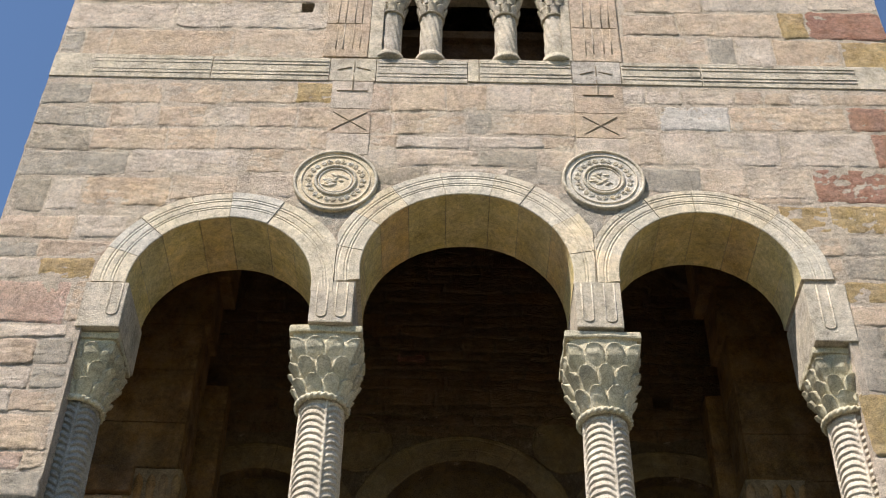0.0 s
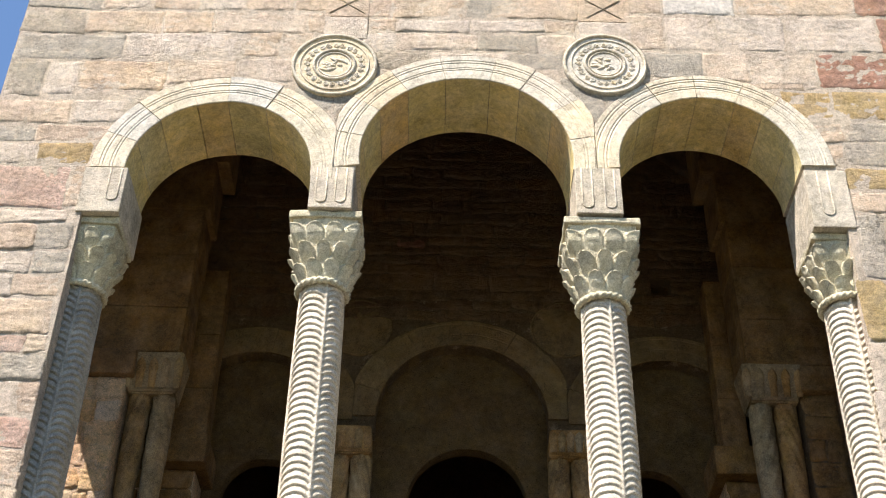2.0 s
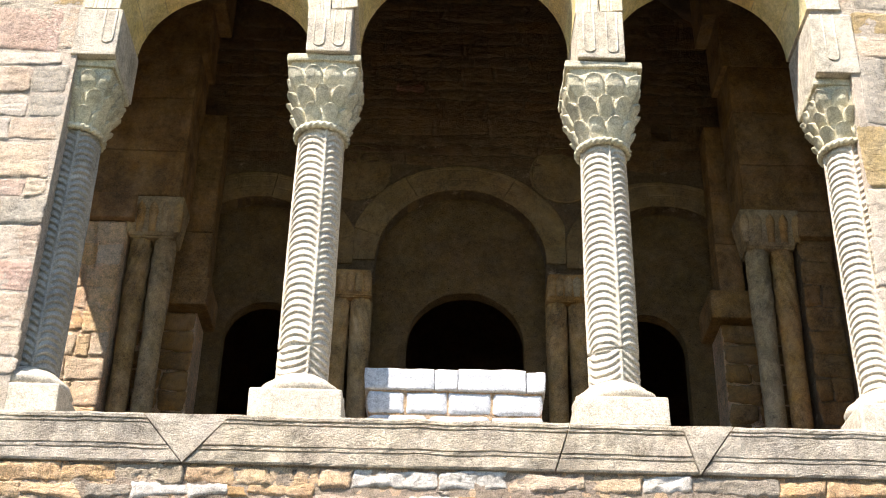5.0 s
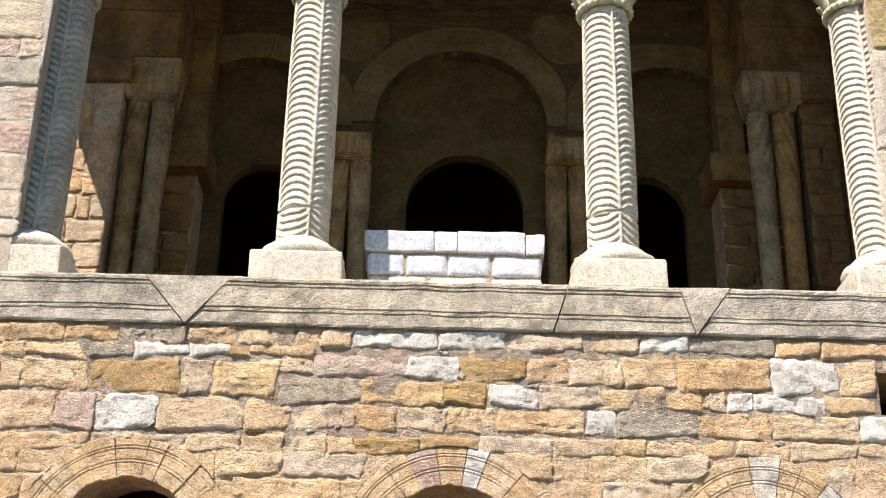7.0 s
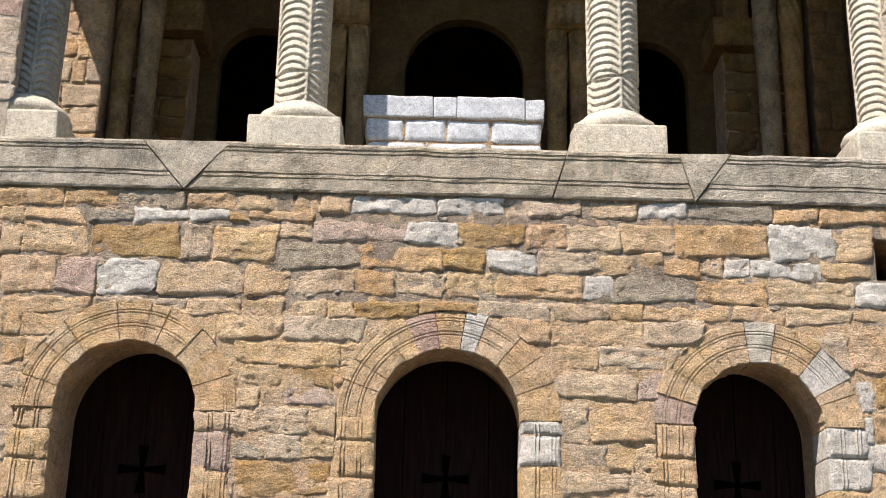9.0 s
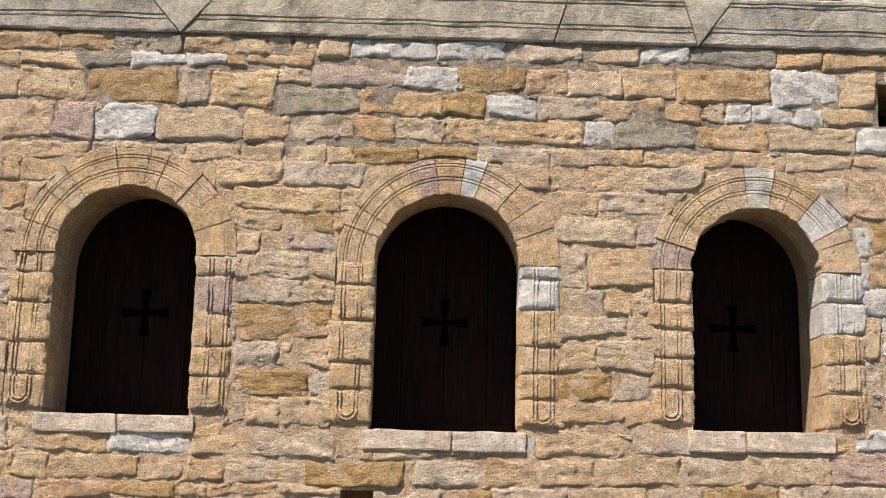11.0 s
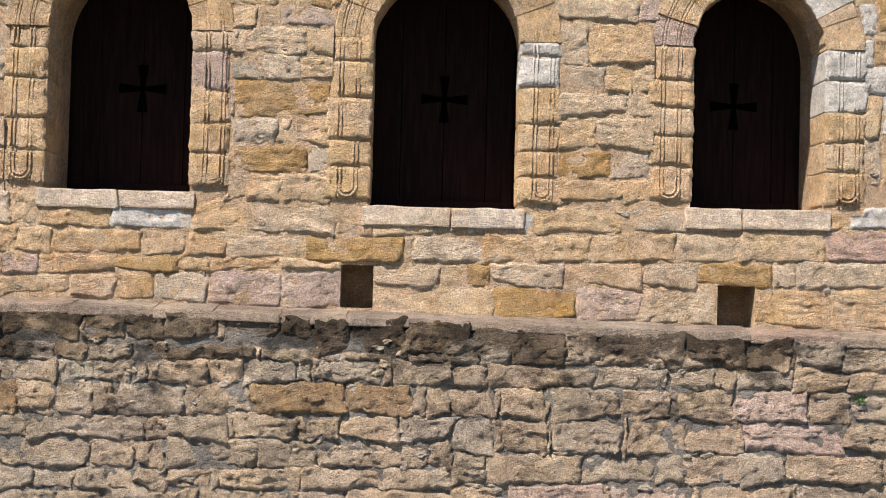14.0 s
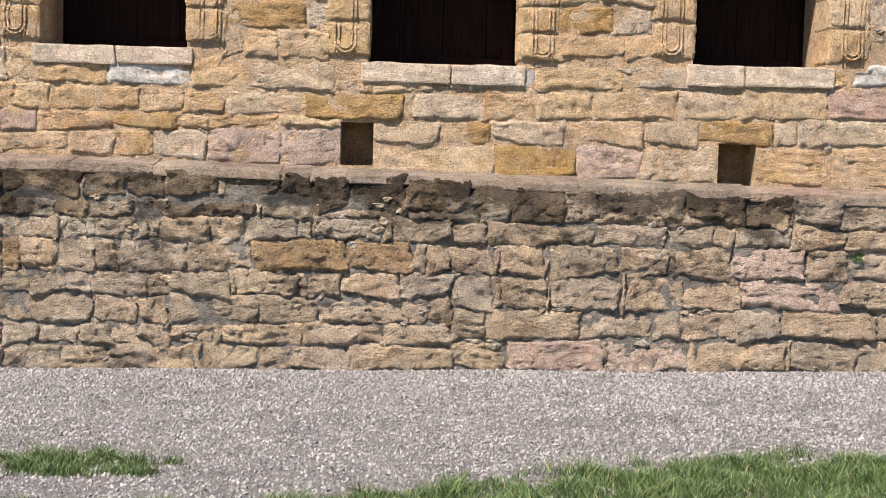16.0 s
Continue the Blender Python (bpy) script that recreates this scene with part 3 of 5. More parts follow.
def rope_ring(bm, x, y, z, r, thick, twists=26, n=156):
    """A ring carved as a twisted rope."""
    rings = []
    for i in range(n):
        t = 2 * math.pi * i / n
        ring = []
        for k in range(10):
            a = 2 * math.pi * k / 10
            q = thick * (0.86 + 0.16 * math.cos(2 * (a - twists * t / 2)))
            ring.append(bm.verts.new((x + (r + q * math.cos(a)) * math.cos(t), y + (r + q * math.cos(a)) * math.sin(t), z + q * math.sin(a))))
        rings.append(ring)
    for a, b in zip(rings, rings[1:] + rings[:1]):
        for k in range(10):
            bm.faces.new((a[k], a[(k + 1) % 10], b[(k + 1) % 10], b[k]))


def leaf(bm, base, out, up, wide, high, lean):
    """A tongue-shaped leaf whose round tip curls outwards."""
    out, up = Vector(out), Vector(up)
    side = up.cross(out).normalized()
    n, m = 9, 8
    front, rear = [], []
    for j in range(n + 1):
        s = j / n
        half = wide * (0.62 + 0.38 * s if s < 0.62 else math.sqrt(max(0.0, 1 - ((s - 0.62) / 0.38) ** 2)) * 0.98 + 0.02)
        c = Vector(base) + up * high * s + out * (lean * (s ** 2.2))
        f, b = [], []
        for k in range(m + 1):
            v = 2 * k / m - 1
            bulge = (0.30 * wide) * (1 - v * v) * (0.35 + 0.65 * s)
            f.append(bm.verts.new(c + side * half * v + out * (bulge + 0.010)))
            b.append(bm.verts.new(c + side * half * v - out * 0.035))
        front.append(f)
        rear.append(b)
    for j in range(n):
        for k in range(m):
            bm.faces.new((front[j][k], front[j][k + 1], front[j + 1][k + 1], front[j + 1][k]))
        bm.faces.new((front[j][0], front[j + 1][0], rear[j + 1][0], rear[j][0]))
        bm.faces.new((front[j][m], rear[j][m], rear[j + 1][m], front[j + 1][m]))
    for k in range(m):
        bm.faces.new((front[n][k], front[n][k + 1], rear[n][k + 1], rear[n][k]))


def capital(x, y, z0, z1, half, r0, parent, material=CAPITAL):
    """A bell from a round neck to a square head, carved with three tiers of round-tipped overlapping leaves; abacus and rope collar."""
    h = z1 - z0 - 0.048
    tiers = ((0.20, 0.13, 0.5, 0.042, 0.46, 10), (0.46, 0.13, 0.0, 0.048, 0.43, 12), (0.77, 0.14, 0.5, 0.026, 0.47, 12))   # shoulder, tip, turn, depth, half width, number

    def radius(s, t):
        sq = min(1.0, s * 1.35) ** 1.1
        k = 1 / max(abs(math.cos(t)), abs(math.sin(t)))
        return (1 - sq) * r0 + sq * half * (0.84 + 0.10 * s) * (1 + (k - 1) * (0.55 + 0.25 * s))

    def carving(s, t):
        best = 0.0
        for s0, tip, turn, deep, wide, num in tiers:
            u = (((t + math.pi / 2) / (2 * math.pi) * num + turn + 0.5) % 1.0 - 0.5) / wide        # nought in the middle of a leaf
            v = (s - s0) / tip
            if abs(u) >= 1 or v < -1.1 or v > 1:
                continue
            top = math.sqrt(1 - abs(u) ** 2.3)
            if v > top:
                continue
            inner = min(1.0, (top - v) / 0.12, (1 - abs(u)) / 0.10)
            rim = 0.009 * math.exp(-((top - v - 0.13) / 0.09) ** 2) if v > -0.2 else 0.0
            slope = 0.62 + 0.38 * v if v > 0 else 0.62 * (1 + v / 1.1)
            best = max(best, deep * slope * (1 - 0.35 * u * u) * inner ** 0.5 + rim * inner)
        return best

    cap = bmesh.new()
    n, rows = 208, 76
    rings = []
    for k in range(rows + 1):
        s = k / rows
        ring = []
        for i in range(n):
            t = 2 * math.pi * i / n
            r = radius(s, t) + carving(s, t)
            p = Vector((x + r * math.cos(t), y + r * math.sin(t), z0 + h * s))
            ring.append(cap.verts.new(p + noise.noise_vector(p * 26) * 0.003))
        rings.append(ring)
    for a, b in zip(rings, rings[1:]):
        for i in range(n):
            cap.faces.new((a[i], a[(i + 1) % n], b[(i + 1) % n], b[i]))
    cap.faces.new(rings[0])
    cap.faces.new(rings[-1])
    part("bell", cap, material, parent, smooth=True)
    bm = box_mesh(x - half, x + half, y - half, y + half, z1 - 0.055, z1, bevel=0.012)
    bmesh.ops.subdivide_edges(bm, edges=[e for e in bm.edges if e.calc_length() > 0.1], cuts=7, use_grid_fill=True)
    for v in bm.verts:
        v.co += noise.noise_vector(v.co * 10) * 0.008 + noise.noise_vector(v.co * 28) * 0.005
    part("abacus", bm, material, parent)
    bm = bmesh.new()
    rope_ring(bm, x, y, z0 + 0.008, r0 * 1.06, 0.026)
    part("rope_collar", bm, material, parent, smooth=True)


def loggia_column(x, y, neck, head, foot, half, turn, cut, label, deep=0.0150, stone_kind=None):
    col = empty("column", label, "column", group="loggia columns")
    r = 0.152
    bm = bmesh.new()
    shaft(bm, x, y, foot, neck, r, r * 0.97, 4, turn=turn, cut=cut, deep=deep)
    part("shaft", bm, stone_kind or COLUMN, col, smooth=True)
    capital(x, y, neck, head, half, r, col)
    bm = bmesh.new()
    lathe(bm, [(0.22, SILL1 + 0.172), (0.248, SILL1 + 0.19), (0.258, SILL1 + 0.225), (0.240, SILL1 + 0.262), (0.200, SILL1 + 0.282), (0.190, SILL1 + 0.302), (0.172, SILL1 + 0.318), (0.155, SILL1 + 0.33)], (x, y), 48)
    for v in bm.verts:
        v.co += noise.noise_vector(v.co * 12) * 0.006
    part("torus_base", bm, COLUMN, col, smooth=True)
    part("pedestal", box_mesh(x - 0.262, x + 0.262, y - 0.262, y + 0.262, SILL1 - 0.002, SILL1 + 0.185, bevel=0.016, jitter=0.008), COLUMN, col)
    return col


COLY = 0.262
loggia_column(-0.790, COLY, 6.055, 6.575, 4.27, 0.243, -1.27, 4.50, "pale stone column carved with feathered ribs, leafy capital, square pedestal")
loggia_column(1.045, COLY, 5.985, 6.565, 4.27, 0.255, -1.40, 4.52, "pale stone column with feathered ribs and faint red stain, leafy capital")
# shade worked into this one: darker stone, ribs cut deeper for contrast
loggia_column(-2.375, COLY, 6.00, 6.50, 4.27, 0.225, -1.27, None, "shaded grey feather-ribbed end column standing against the jamb", 0.022, SHADED_SHAFT)
loggia_column(2.640, COLY, 6.03, 6.50, 4.27, 0.215, -1.68, None, "sunlit feather-ribbed end column standing against the jamb")

# ---- moulded ledge ----
ledge = empty("ledge", "grey weathered moulded stone ledge under the loggia", "ledge", "structure")
LEDGE_PROFILE = [(DEEP, SILL0), (-0.020, SILL0), (-0.026, 3.712), (-0.027, 3.768), (-0.022, 3.771), (-0.022, 3.776), (-0.028, 3.779), (-0.029, 3.793), (-0.024, 3.796), (-0.024, 3.801), (-0.031, 3.804),
                 (-0.036, 3.916), (-0.031, 3.919), (-0.031, 3.924), (-0.038, 3.927), (-0.039, 3.938), (-0.034, 3.941), (-0.034, 3.946), (-0.042, 3.949), (-0.042, 3.965), (-0.030, SILL1), (DEEP, SILL1)]


def ledge_piece(a, b, lean_a, lean_b, plain=False):
    """A length of the moulding; its ends lean by so much from bed to top."""
    bm = bmesh.new()
    prof = [(DEEP, SILL0), (-0.030, SILL0), (-0.034, 3.80), (-0.036, 3.93), (-0.030, SILL1), (DEEP, SILL1)] if plain else LEDGE_PROFILE
    m = max(2, int((b - a) / 0.04))
    rows = []
    for i in range(m + 1):
        row = []
        for y, z in prof:
            s = (z - SILL0) / (SILL1 - SILL0)
            x0, x1 = a + lean_a * s + 0.004, b + lean_b * s - 0.004
            x = x0 + (x1 - x0) * i / m
            worn = noise.noise(Vector((x * 7, y * 30, z * 18))) * 0.008 + noise.noise(Vector((x * 22, y * 30, z * 40))) * 0.005
            row.append(bm.verts.new((x, y + (worn if y < 0.1 else 0), z + (noise.noise(Vector((x * 5, 9, z))) * 0.009 if y < 0.1 and z > SILL0 + 0.02 else 0))))
        rows.append(row)
    for p, q in zip(rows, rows[1:]):
        for j in range(len(prof)):
            k = (j + 1) % len(prof)
            bm.faces.new((p[j], p[k], q[k], q[j]))
    bm.faces.new(rows[0])
    bm.faces.new(rows[-1])
    part("wedge" if plain else "moulding", bm, LEDGE, ledge)


ledge_piece(XL - 0.04, -1.375, 0, -0.24)
ledge_piece(-1.375, -1.365, -0.24, 0.24, True)
ledge_piece(-1.365, 0.655, 0.24, 0.09)
ledge_piece(0.655, 1.440, 0.09, -0.08)
ledge_piece(1.440, 1.450, -0.08, 0.20, True)
ledge_piece(1.450, XR + 0.04, 0.20, 0)

# ---- cellar doors ----
def cellar_door(xc, h, sill, zc, label):
    door = empty("door", label, "door", group="cellar doors")
    y = 0.56
    n = 4
    for i in range(n):
        bm = bmesh.new()
        a, b = xc - h - 0.09 + (2 * h + 0.18) * i / n, xc - h - 0.09 + (2 * h + 0.18) * (i + 1) / n
        add_box(bm, a + 0.002, b - 0.002, y, y + 0.04, sill - 0.05, zc + h + 0.10, bevel=0.003)
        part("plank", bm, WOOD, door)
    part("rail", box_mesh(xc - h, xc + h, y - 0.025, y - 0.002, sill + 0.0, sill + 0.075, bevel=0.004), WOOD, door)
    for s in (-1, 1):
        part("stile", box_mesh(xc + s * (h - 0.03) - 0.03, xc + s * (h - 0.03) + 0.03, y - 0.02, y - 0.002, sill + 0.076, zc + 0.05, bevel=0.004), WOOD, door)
    # flared cross slot: its darkness laid on the planks as raised black arms
    cz = zc - 0.225
    for dx, dz in ((1, 0), (-1, 0), (0, 1), (0, -1)):
        bm = bmesh.new()
        pts = [(0.010, 0.0), (0.028, 0.13), (-0.028, 0.13), (-0.010, 0.0)]
        f = [bm.verts.new((xc + dx * v + dz * u, y - 0.010, cz + dz * v + dx * u)) for u, v in pts]
        g = [bm.verts.new((p.co.x, y + 0.002, p.co.z)) for p in f]
        bm.faces.new(f)
        for i in range(4):
            bm.faces.new((f[i], f[(i + 1) % 4], g[(i + 1) % 4], g[i]))
        part("cross_arm", bm, SLOT_DARK, door, "black flared cross arm")
    return door


# near-black tone for the darkness inside the cross slot
SLOT_DARK = bpy.data.materials.new("black_opening")
SLOT_DARK.use_nodes = True
SLOT_DARK.node_tree.nodes["Principled BSDF"].inputs["Base Color"].default_value = (0.0015, 0.0015, 0.0015, 1)
SLOT_DARK.node_tree.nodes["Principled BSDF"].inputs["Roughness"].default_value = 1.0
SLOT_DARK.node_tree.nodes["Principled BSDF"].inputs["Specular IOR Level"].default_value = 0.0
DOOR_TINTS = [{}, {4: PINK, 6: WHITE}, {0: PINK, 5: GREY, 8: WHITE}]
for d, door_tints in zip(CELLAR, DOOR_TINTS):
    cellar_door(*d, "dark-stained plank door with a flared cross, in a stone arch")
    ring = empty("door_arch", "golden reeded stone arch round a cellar door", "arch", "structure", "cellar arches")
    xc, h, sill, zc = d
    arch_ring(xc, zc, h - 0.008, 0.205, cut_angles(11, 0, 180, 4.5), -0.010, 0.25, ring, DOOR_ARCH, [(0.075, 0.005), (0.093, 0.005), (0.150, 0.005), (0.166, 0.005)], rough=0.009, tints=door_tints, wobble=0.010, soffit=DOOR_ARCH, ragged=0.028, joint=0.0022)
    cut = xc + rng.uniform(-0.1, 0.1)
    for a, b in ((xc - h - 0.03, cut - 0.004), (cut + 0.004, xc + h + 0.03)):
        bm = box_mesh(a, b, -0.022, 0.44, sill - rng.uniform(0.09, 0.115), sill, bevel=0.010)
        bmesh.ops.subdivide_edges(bm, edges=[e for e in bm.edges if e.calc_length() > 0.06], cuts=5, use_grid_fill=True)
        for v in bm.verts:
            v.co += noise.noise_vector(v.co * 12) * 0.006 + noise.noise_vector(v.co * 30) * 0.004
        part("sill", bm, SILL_STONE, ring, "pale pocked sill stone")
    for s in (-1, 1):
        z = sill + 0.03
        while z < zc - 0.05:
            top = min(zc, z + rng.uniform(0.13, 0.22))
            if zc - top < 0.07:
                top = zc
            a = xc + s * (h - 0.008)
            b = xc + s * (h + 0.205 + rng.uniform(-0.02, 0.03))
            lo, hi = min(a, b), max(a, b)
            yf = -0.012 + rng.uniform(-0.004, 0.004)
            bm = box_mesh(lo, hi, yf + 0.010, 0.25, z + 0.001, top - 0.001, bevel=0.008, jitter=0.005)
            mid = (z + top) / 2
            pale = (xc > 1 and s > 0 and mid > 2.1) or (0 < xc < 1 and s > 0 and mid > 2.3)
            rosy = (xc < -1 and s > 0 and 2.1 < mid < 2.35)
            tint = WHITE if pale else PINK if rosy else DOOR_ARCH
            blk = part("jamb_stone", bm, tint, ring)
            stone(rng, lo, hi, z, top, yf, blk, tint, gap=0.001, rough=0.0065, proud=0.0, arris=0.012, name="dressed_face", bedded=0.0)
            for g in (0.062, 0.082, 0.148, 0.168):
                x = xc + s * (h + g)
                bm = bmesh.new()
                sweep(bm, [(x + 0.002 * noise.noise(Vector((x * 3, k, z * 9))), yf - 0.001 + 0.002 * noise.noise(Vector((x * 5, k, z * 7))), z + 0.010 + (top - z - 0.020) * k / 6) for k in range(7)], 0.0048, 6)
                part("bead", bm, tint, blk, smooth=True)
            z = top
        for rr in (0.033, 0.053):
            bm = bmesh.new()
            cx = xc + s * (h + 0.115)
            sweep(bm, [(cx - rr * math.cos(math.pi * k / 10), -0.014, sill + 0.10 - rr * math.sin(math.pi * k / 10)) for k in range(11)], 0.0062, 6)
            part("loop_bead", bm, DOOR_ARCH, ring, smooth=True)

# ---- medallions ----
def medallion(xc, zc, r):
    med = empty("medallion", "round carved stone medallion with rope border and scrolls", "medallion", group="medallions")

    def disc(r0, y0, y1):
        bm = bmesh.new()
        n = 64
        f = [bm.verts.new((xc + r0 * math.cos(2 * math.pi * i / n), y0, zc + r0 * math.sin(2 * math.pi * i / n))) for i in range(n)]
        g = [bm.verts.new((v.co.x, y1, v.co.z)) for v in f]
        bm.faces.new(f)
        bm.faces.new(g[::-1])
        for i in range(n):
            bm.faces.new((f[i], f[(i + 1) % n], g[(i + 1) % n], g[i]))
        return bm

    part("disc", disc(r, -0.020, 0.03), ARCH, med)
    turn = pose(xc, 0, zc, 90)
    for rr, th, dy in ((r * 0.955, 0.014, -0.022), (r * 0.80, 0.008, -0.021), (r * 0.47, 0.014, -0.022), (r * 0.385, 0.007, -0.021)):
        bm = bmesh.new()
        rope_ring(bm, 0, 0, 0, rr, th, twists=int(rr / th * 4), n=200)
        bm.transform(turn)
        bmesh.ops.translate(bm, verts=bm.verts[:], vec=(0, dy, 0))
        part("rope_border", bm, ARCH, med, smooth=True)
    for i in range(24):
        t = 2 * math.pi * i / 24
        cx, cz = xc + r * 0.63 * math.cos(t), zc + r * 0.63 * math.sin(t)
        bm = bmesh.new()
        s = 1 if i % 2 else -1
        sweep(bm, [(cx + 0.021 * (1 - k / 22) * math.cos(t + s * k * 0.55), -0.021, cz + 0.021 * (1 - k / 22) * math.sin(t + s * k * 0.55)) for k in range(19)], 0.0055, 6)
        part("scroll", bm, ARCH, med, smooth=True)
    for k in range(13):
        bm = bmesh.new()
        bmesh.ops.create_icosphere(bm, subdivisions=2, radius=1, matrix=Matrix.LocRotScale((xc + rng.uniform(-0.075, 0.075), -0.018, zc + rng.uniform(-0.055, 0.055)), Euler((0, rng.uniform(-0.9, 0.9), 0)), (rng.uniform(0.02, 0.045), 0.012, 0.012)))
        part("relief", bm, ARCH, med, smooth=True)


for m in MEDALS:
    medallion(*m)

# ---- loose block in the loggia ----
def altar():
    a = empty("altar_block", "limewashed masonry altar block with a worn slab top", "altar")
    y0, y1 = 0.57, 1.20
    part("core", box_mesh(-0.412, 0.642, y0 + 0.006, y1, 3.95, 4.43), MORTAR, a)
    for xa, xb in ((-0.440, -0.012), (-0.010, 0.128), (0.130, 0.545), (0.547, 0.668)):
        bm = box_mesh(xa, xb, y0 - 0.02 + rng.uniform(-0.003, 0.003), y1 + 0.02, 4.425, 4.566 + rng.uniform(-0.010, 0.010), bevel=0.008)
        bmesh.ops.subdivide_edges(bm, edges=[e for e in bm.edges if e.calc_length() > 0.08], cuts=5, use_grid_fill=True)
        for v in bm.verts:
            v.co += noise.noise_vector(v.co * 8) * 0.006 + noise.noise_vector(v.co * 25) * 0.004
        part("slab", bm, LIMEWASH, a, smooth=True)
    z = 3.96
    for k, joints in enumerate(([-0.42, -0.10, 0.27, 0.65], [-0.42, -0.05, 0.33, 0.65], [-0.42, -0.19, 0.07, 0.34, 0.65])):
        course(rng, z, z + 0.152, joints, y0 - 0.004, a, LIMEWASH, gap=0.004, rough=0.0025, arris=0.014, name="block")
        z += 0.154


altar()

# ---- string course and upper window ----
string = empty("string_course", "greenish grey moulded string course below the upper window", "string course", "structure")
for a, b in ((XL - 0.006, -1.9), (-1.9, -0.96), (-0.96, -0.59), (-0.59, 0.14), (0.14, 0.23), (0.23, 0.97), (0.97, 1.36), (1.36, 2.0), (2.0, XR + 0.006)):
    zz = 9.03 + 0.02 * (a > 0)
    s = part("block", box_mesh(a + 0.003, b - 0.003, -0.010, 0.3, zz, zz + 0.275, bevel=0.006, jitter=0.004), GREY, string)
    if b - a > 0.5:
        for dz in (0.06, 0.10, 0.185, 0.225):
            bm = bmesh.new()
            sweep(bm, [(max(a, -2.85) + 0.01, -0.010, zz + dz), (min(b, 3.24) - 0.01, -0.010, zz + dz)], 0.0055, 6)
            part("bead", bm, GREY, s, smooth=True)


def colonnette(x, y, r):
    c = empty("colonnette", "small grey twisted colonnette of the upper window", "column", group="window colonnettes")
    z0 = 9.335
    bm = bmesh.new()
    n, rows = 72, 90
    grid = []
    for k in range(rows + 1):
        z = z0 + 0.09 + 0.50 * k / rows
        row = []
        for i in range(n):
            t = 2 * math.pi * i / n
            q = r * 0.86 + 0.010 * abs(math.sin(5 * t + z * 16))
            row.append(bm.verts.new((x + q * math.cos(t), y + q * math.sin(t), z)))
        grid.append(row)
    for a, b in zip(grid, grid[1:]):
        for i in range(n):
            bm.faces.new((a[i], a[(i + 1) % n], b[(i + 1) % n], b[i]))
    part("shaft", bm, GREY, c, smooth=True)
    bm = bmesh.new()
    lathe(bm, [(r * 1.35, z0), (r * 1.38, z0 + 0.03), (r * 1.2, z0 + 0.05), (r * 1.22, z0 + 0.075), (r * 0.95, z0 + 0.095)], (x, y), 40)
    part("base", bm, GREY, c, smooth=True)
    bm = bmesh.new()
    lathe(bm, [(r * 0.9, z0 + 0.58), (r * 1.0, z0 + 0.68), (r * 1.2, z0 + 0.93), (r * 1.25, z0 + 1.3)], (x, y), 40)
    bell = part("bell", bm, GREY, c, smooth=True)
    for tier in range(3):
        for i in range(8):
            t = 2 * math.pi * (i + 0.5 * tier) / 8
            o = Vector((math.cos(t), math.sin(t), 0))
            bm = bmesh.new()
            leaf(bm, Vector((x, y, z0 + 0.62 + 0.09 * tier)) + o * r * (0.92 + 0.14 * tier), o, (0, 0, 1), 0.040, 0.09, 0.02)
            part("leaf", bm, GREY, bell, smooth=True)
    bm = bmesh.new()
    rope_ring(bm, x, y, z0 + 0.60, r * 1.0, 0.014, n=90)
    part("rope_collar", bm, GREY, c, smooth=True)


for x in (-0.50, -0.165, 0.455, 0.865):
    colonnette(x, 0.085, 0.098)
window_frame = empty("window_surround", "grey jambs and fluted pilasters of the upper window", "window surround", "structure")
for a, b, mat in ((-0.665, -0.560, GREY), (0.910, 0.985, GREY)):
    part("jamb", box_mesh(a, b, -0.012, 0.5, 9.32, TOP - 0.01, bevel=0.006), mat, window_frame)
for a, b in ((-1.03, -0.67), (0.990, 1.38)):
    z = 9.32
    for top in (9.75, 10.25, TOP - 0.01):
        blk = part("pilaster_block", box_mesh(a, b, -0.014, 0.2, z + 0.003, top - 0.003, bevel=0.008, jitter=0.004), ASHLAR, window_frame)
        for fx in (0.10, 0.16, 0.24, 0.30):
            bm = bmesh.new()
            sweep(bm, [(a + fx * (b - a) / 0.37, -0.014, max(z, 9.41) + 0.01), (a + fx * (b - a) / 0.37, -0.014, top - 0.01)], 0.0055, 6)
            part("bead", bm, ASHLAR, blk, smooth=True)
        z = top

# ---- grass at the edge of the gravel ----
def grass(name, inside, count, seed):
    r = random.Random(seed)
    verts, faces = [], []
    made = 0
    while made < count:
        x, y = r.uniform(-2.6, 3.0), r.uniform(-3.1, -1.6)
        d = inside(x, y) + 0.16 * noise.noise(Vector((x * 4, y * 5, 3))) + 0.12 * noise.noise(Vector((x * 13, y * 13, 3)))
        if d < r.uniform(0, 0.10):
            continue
        made += 1
        h = r.uniform(0.012, 0.05) * max(0.25, 0.75 + 1.1 * noise.noise(Vector((x * 6, y * 6, 8))) + min(1, d * 4) * 0.35)
        t, w = r.uniform(0, 6.28), r.uniform(0.0009, 0.0022)
        lean = r.uniform(0.3, 1.5) * h
        a = r.uniform(0, 6.28)
        z = ground_z(x, y)
        k = len(verts)
        cx, cy = math.cos(t) * w, math.sin(t) * w
        lx, ly = math.cos(a) * lean, math.sin(a) * lean
        verts += [(x - cx, y - cy, z - 0.004), (x + cx, y + cy, z - 0.004), (x + cx * 0.7 + lx * 0.4, y + cy * 0.7 + ly * 0.4, z + h * 0.65), (x - cx * 0.7 + lx * 0.4, y - cy * 0.7 + ly * 0.4, z + h * 0.65), (x + lx, y + ly, z + h)]
        faces += [(k, k + 1, k + 2, k + 3), (k + 3, k + 2, k + 4)]
    me = bpy.data.meshes.new(name)
    me.from_pydata(verts, [], faces)
    me.materials.append(GRASS)
    return tagged(new(name, me), "green and straw-tipped grass at the gravel's edge", "grass", kind="stuff")


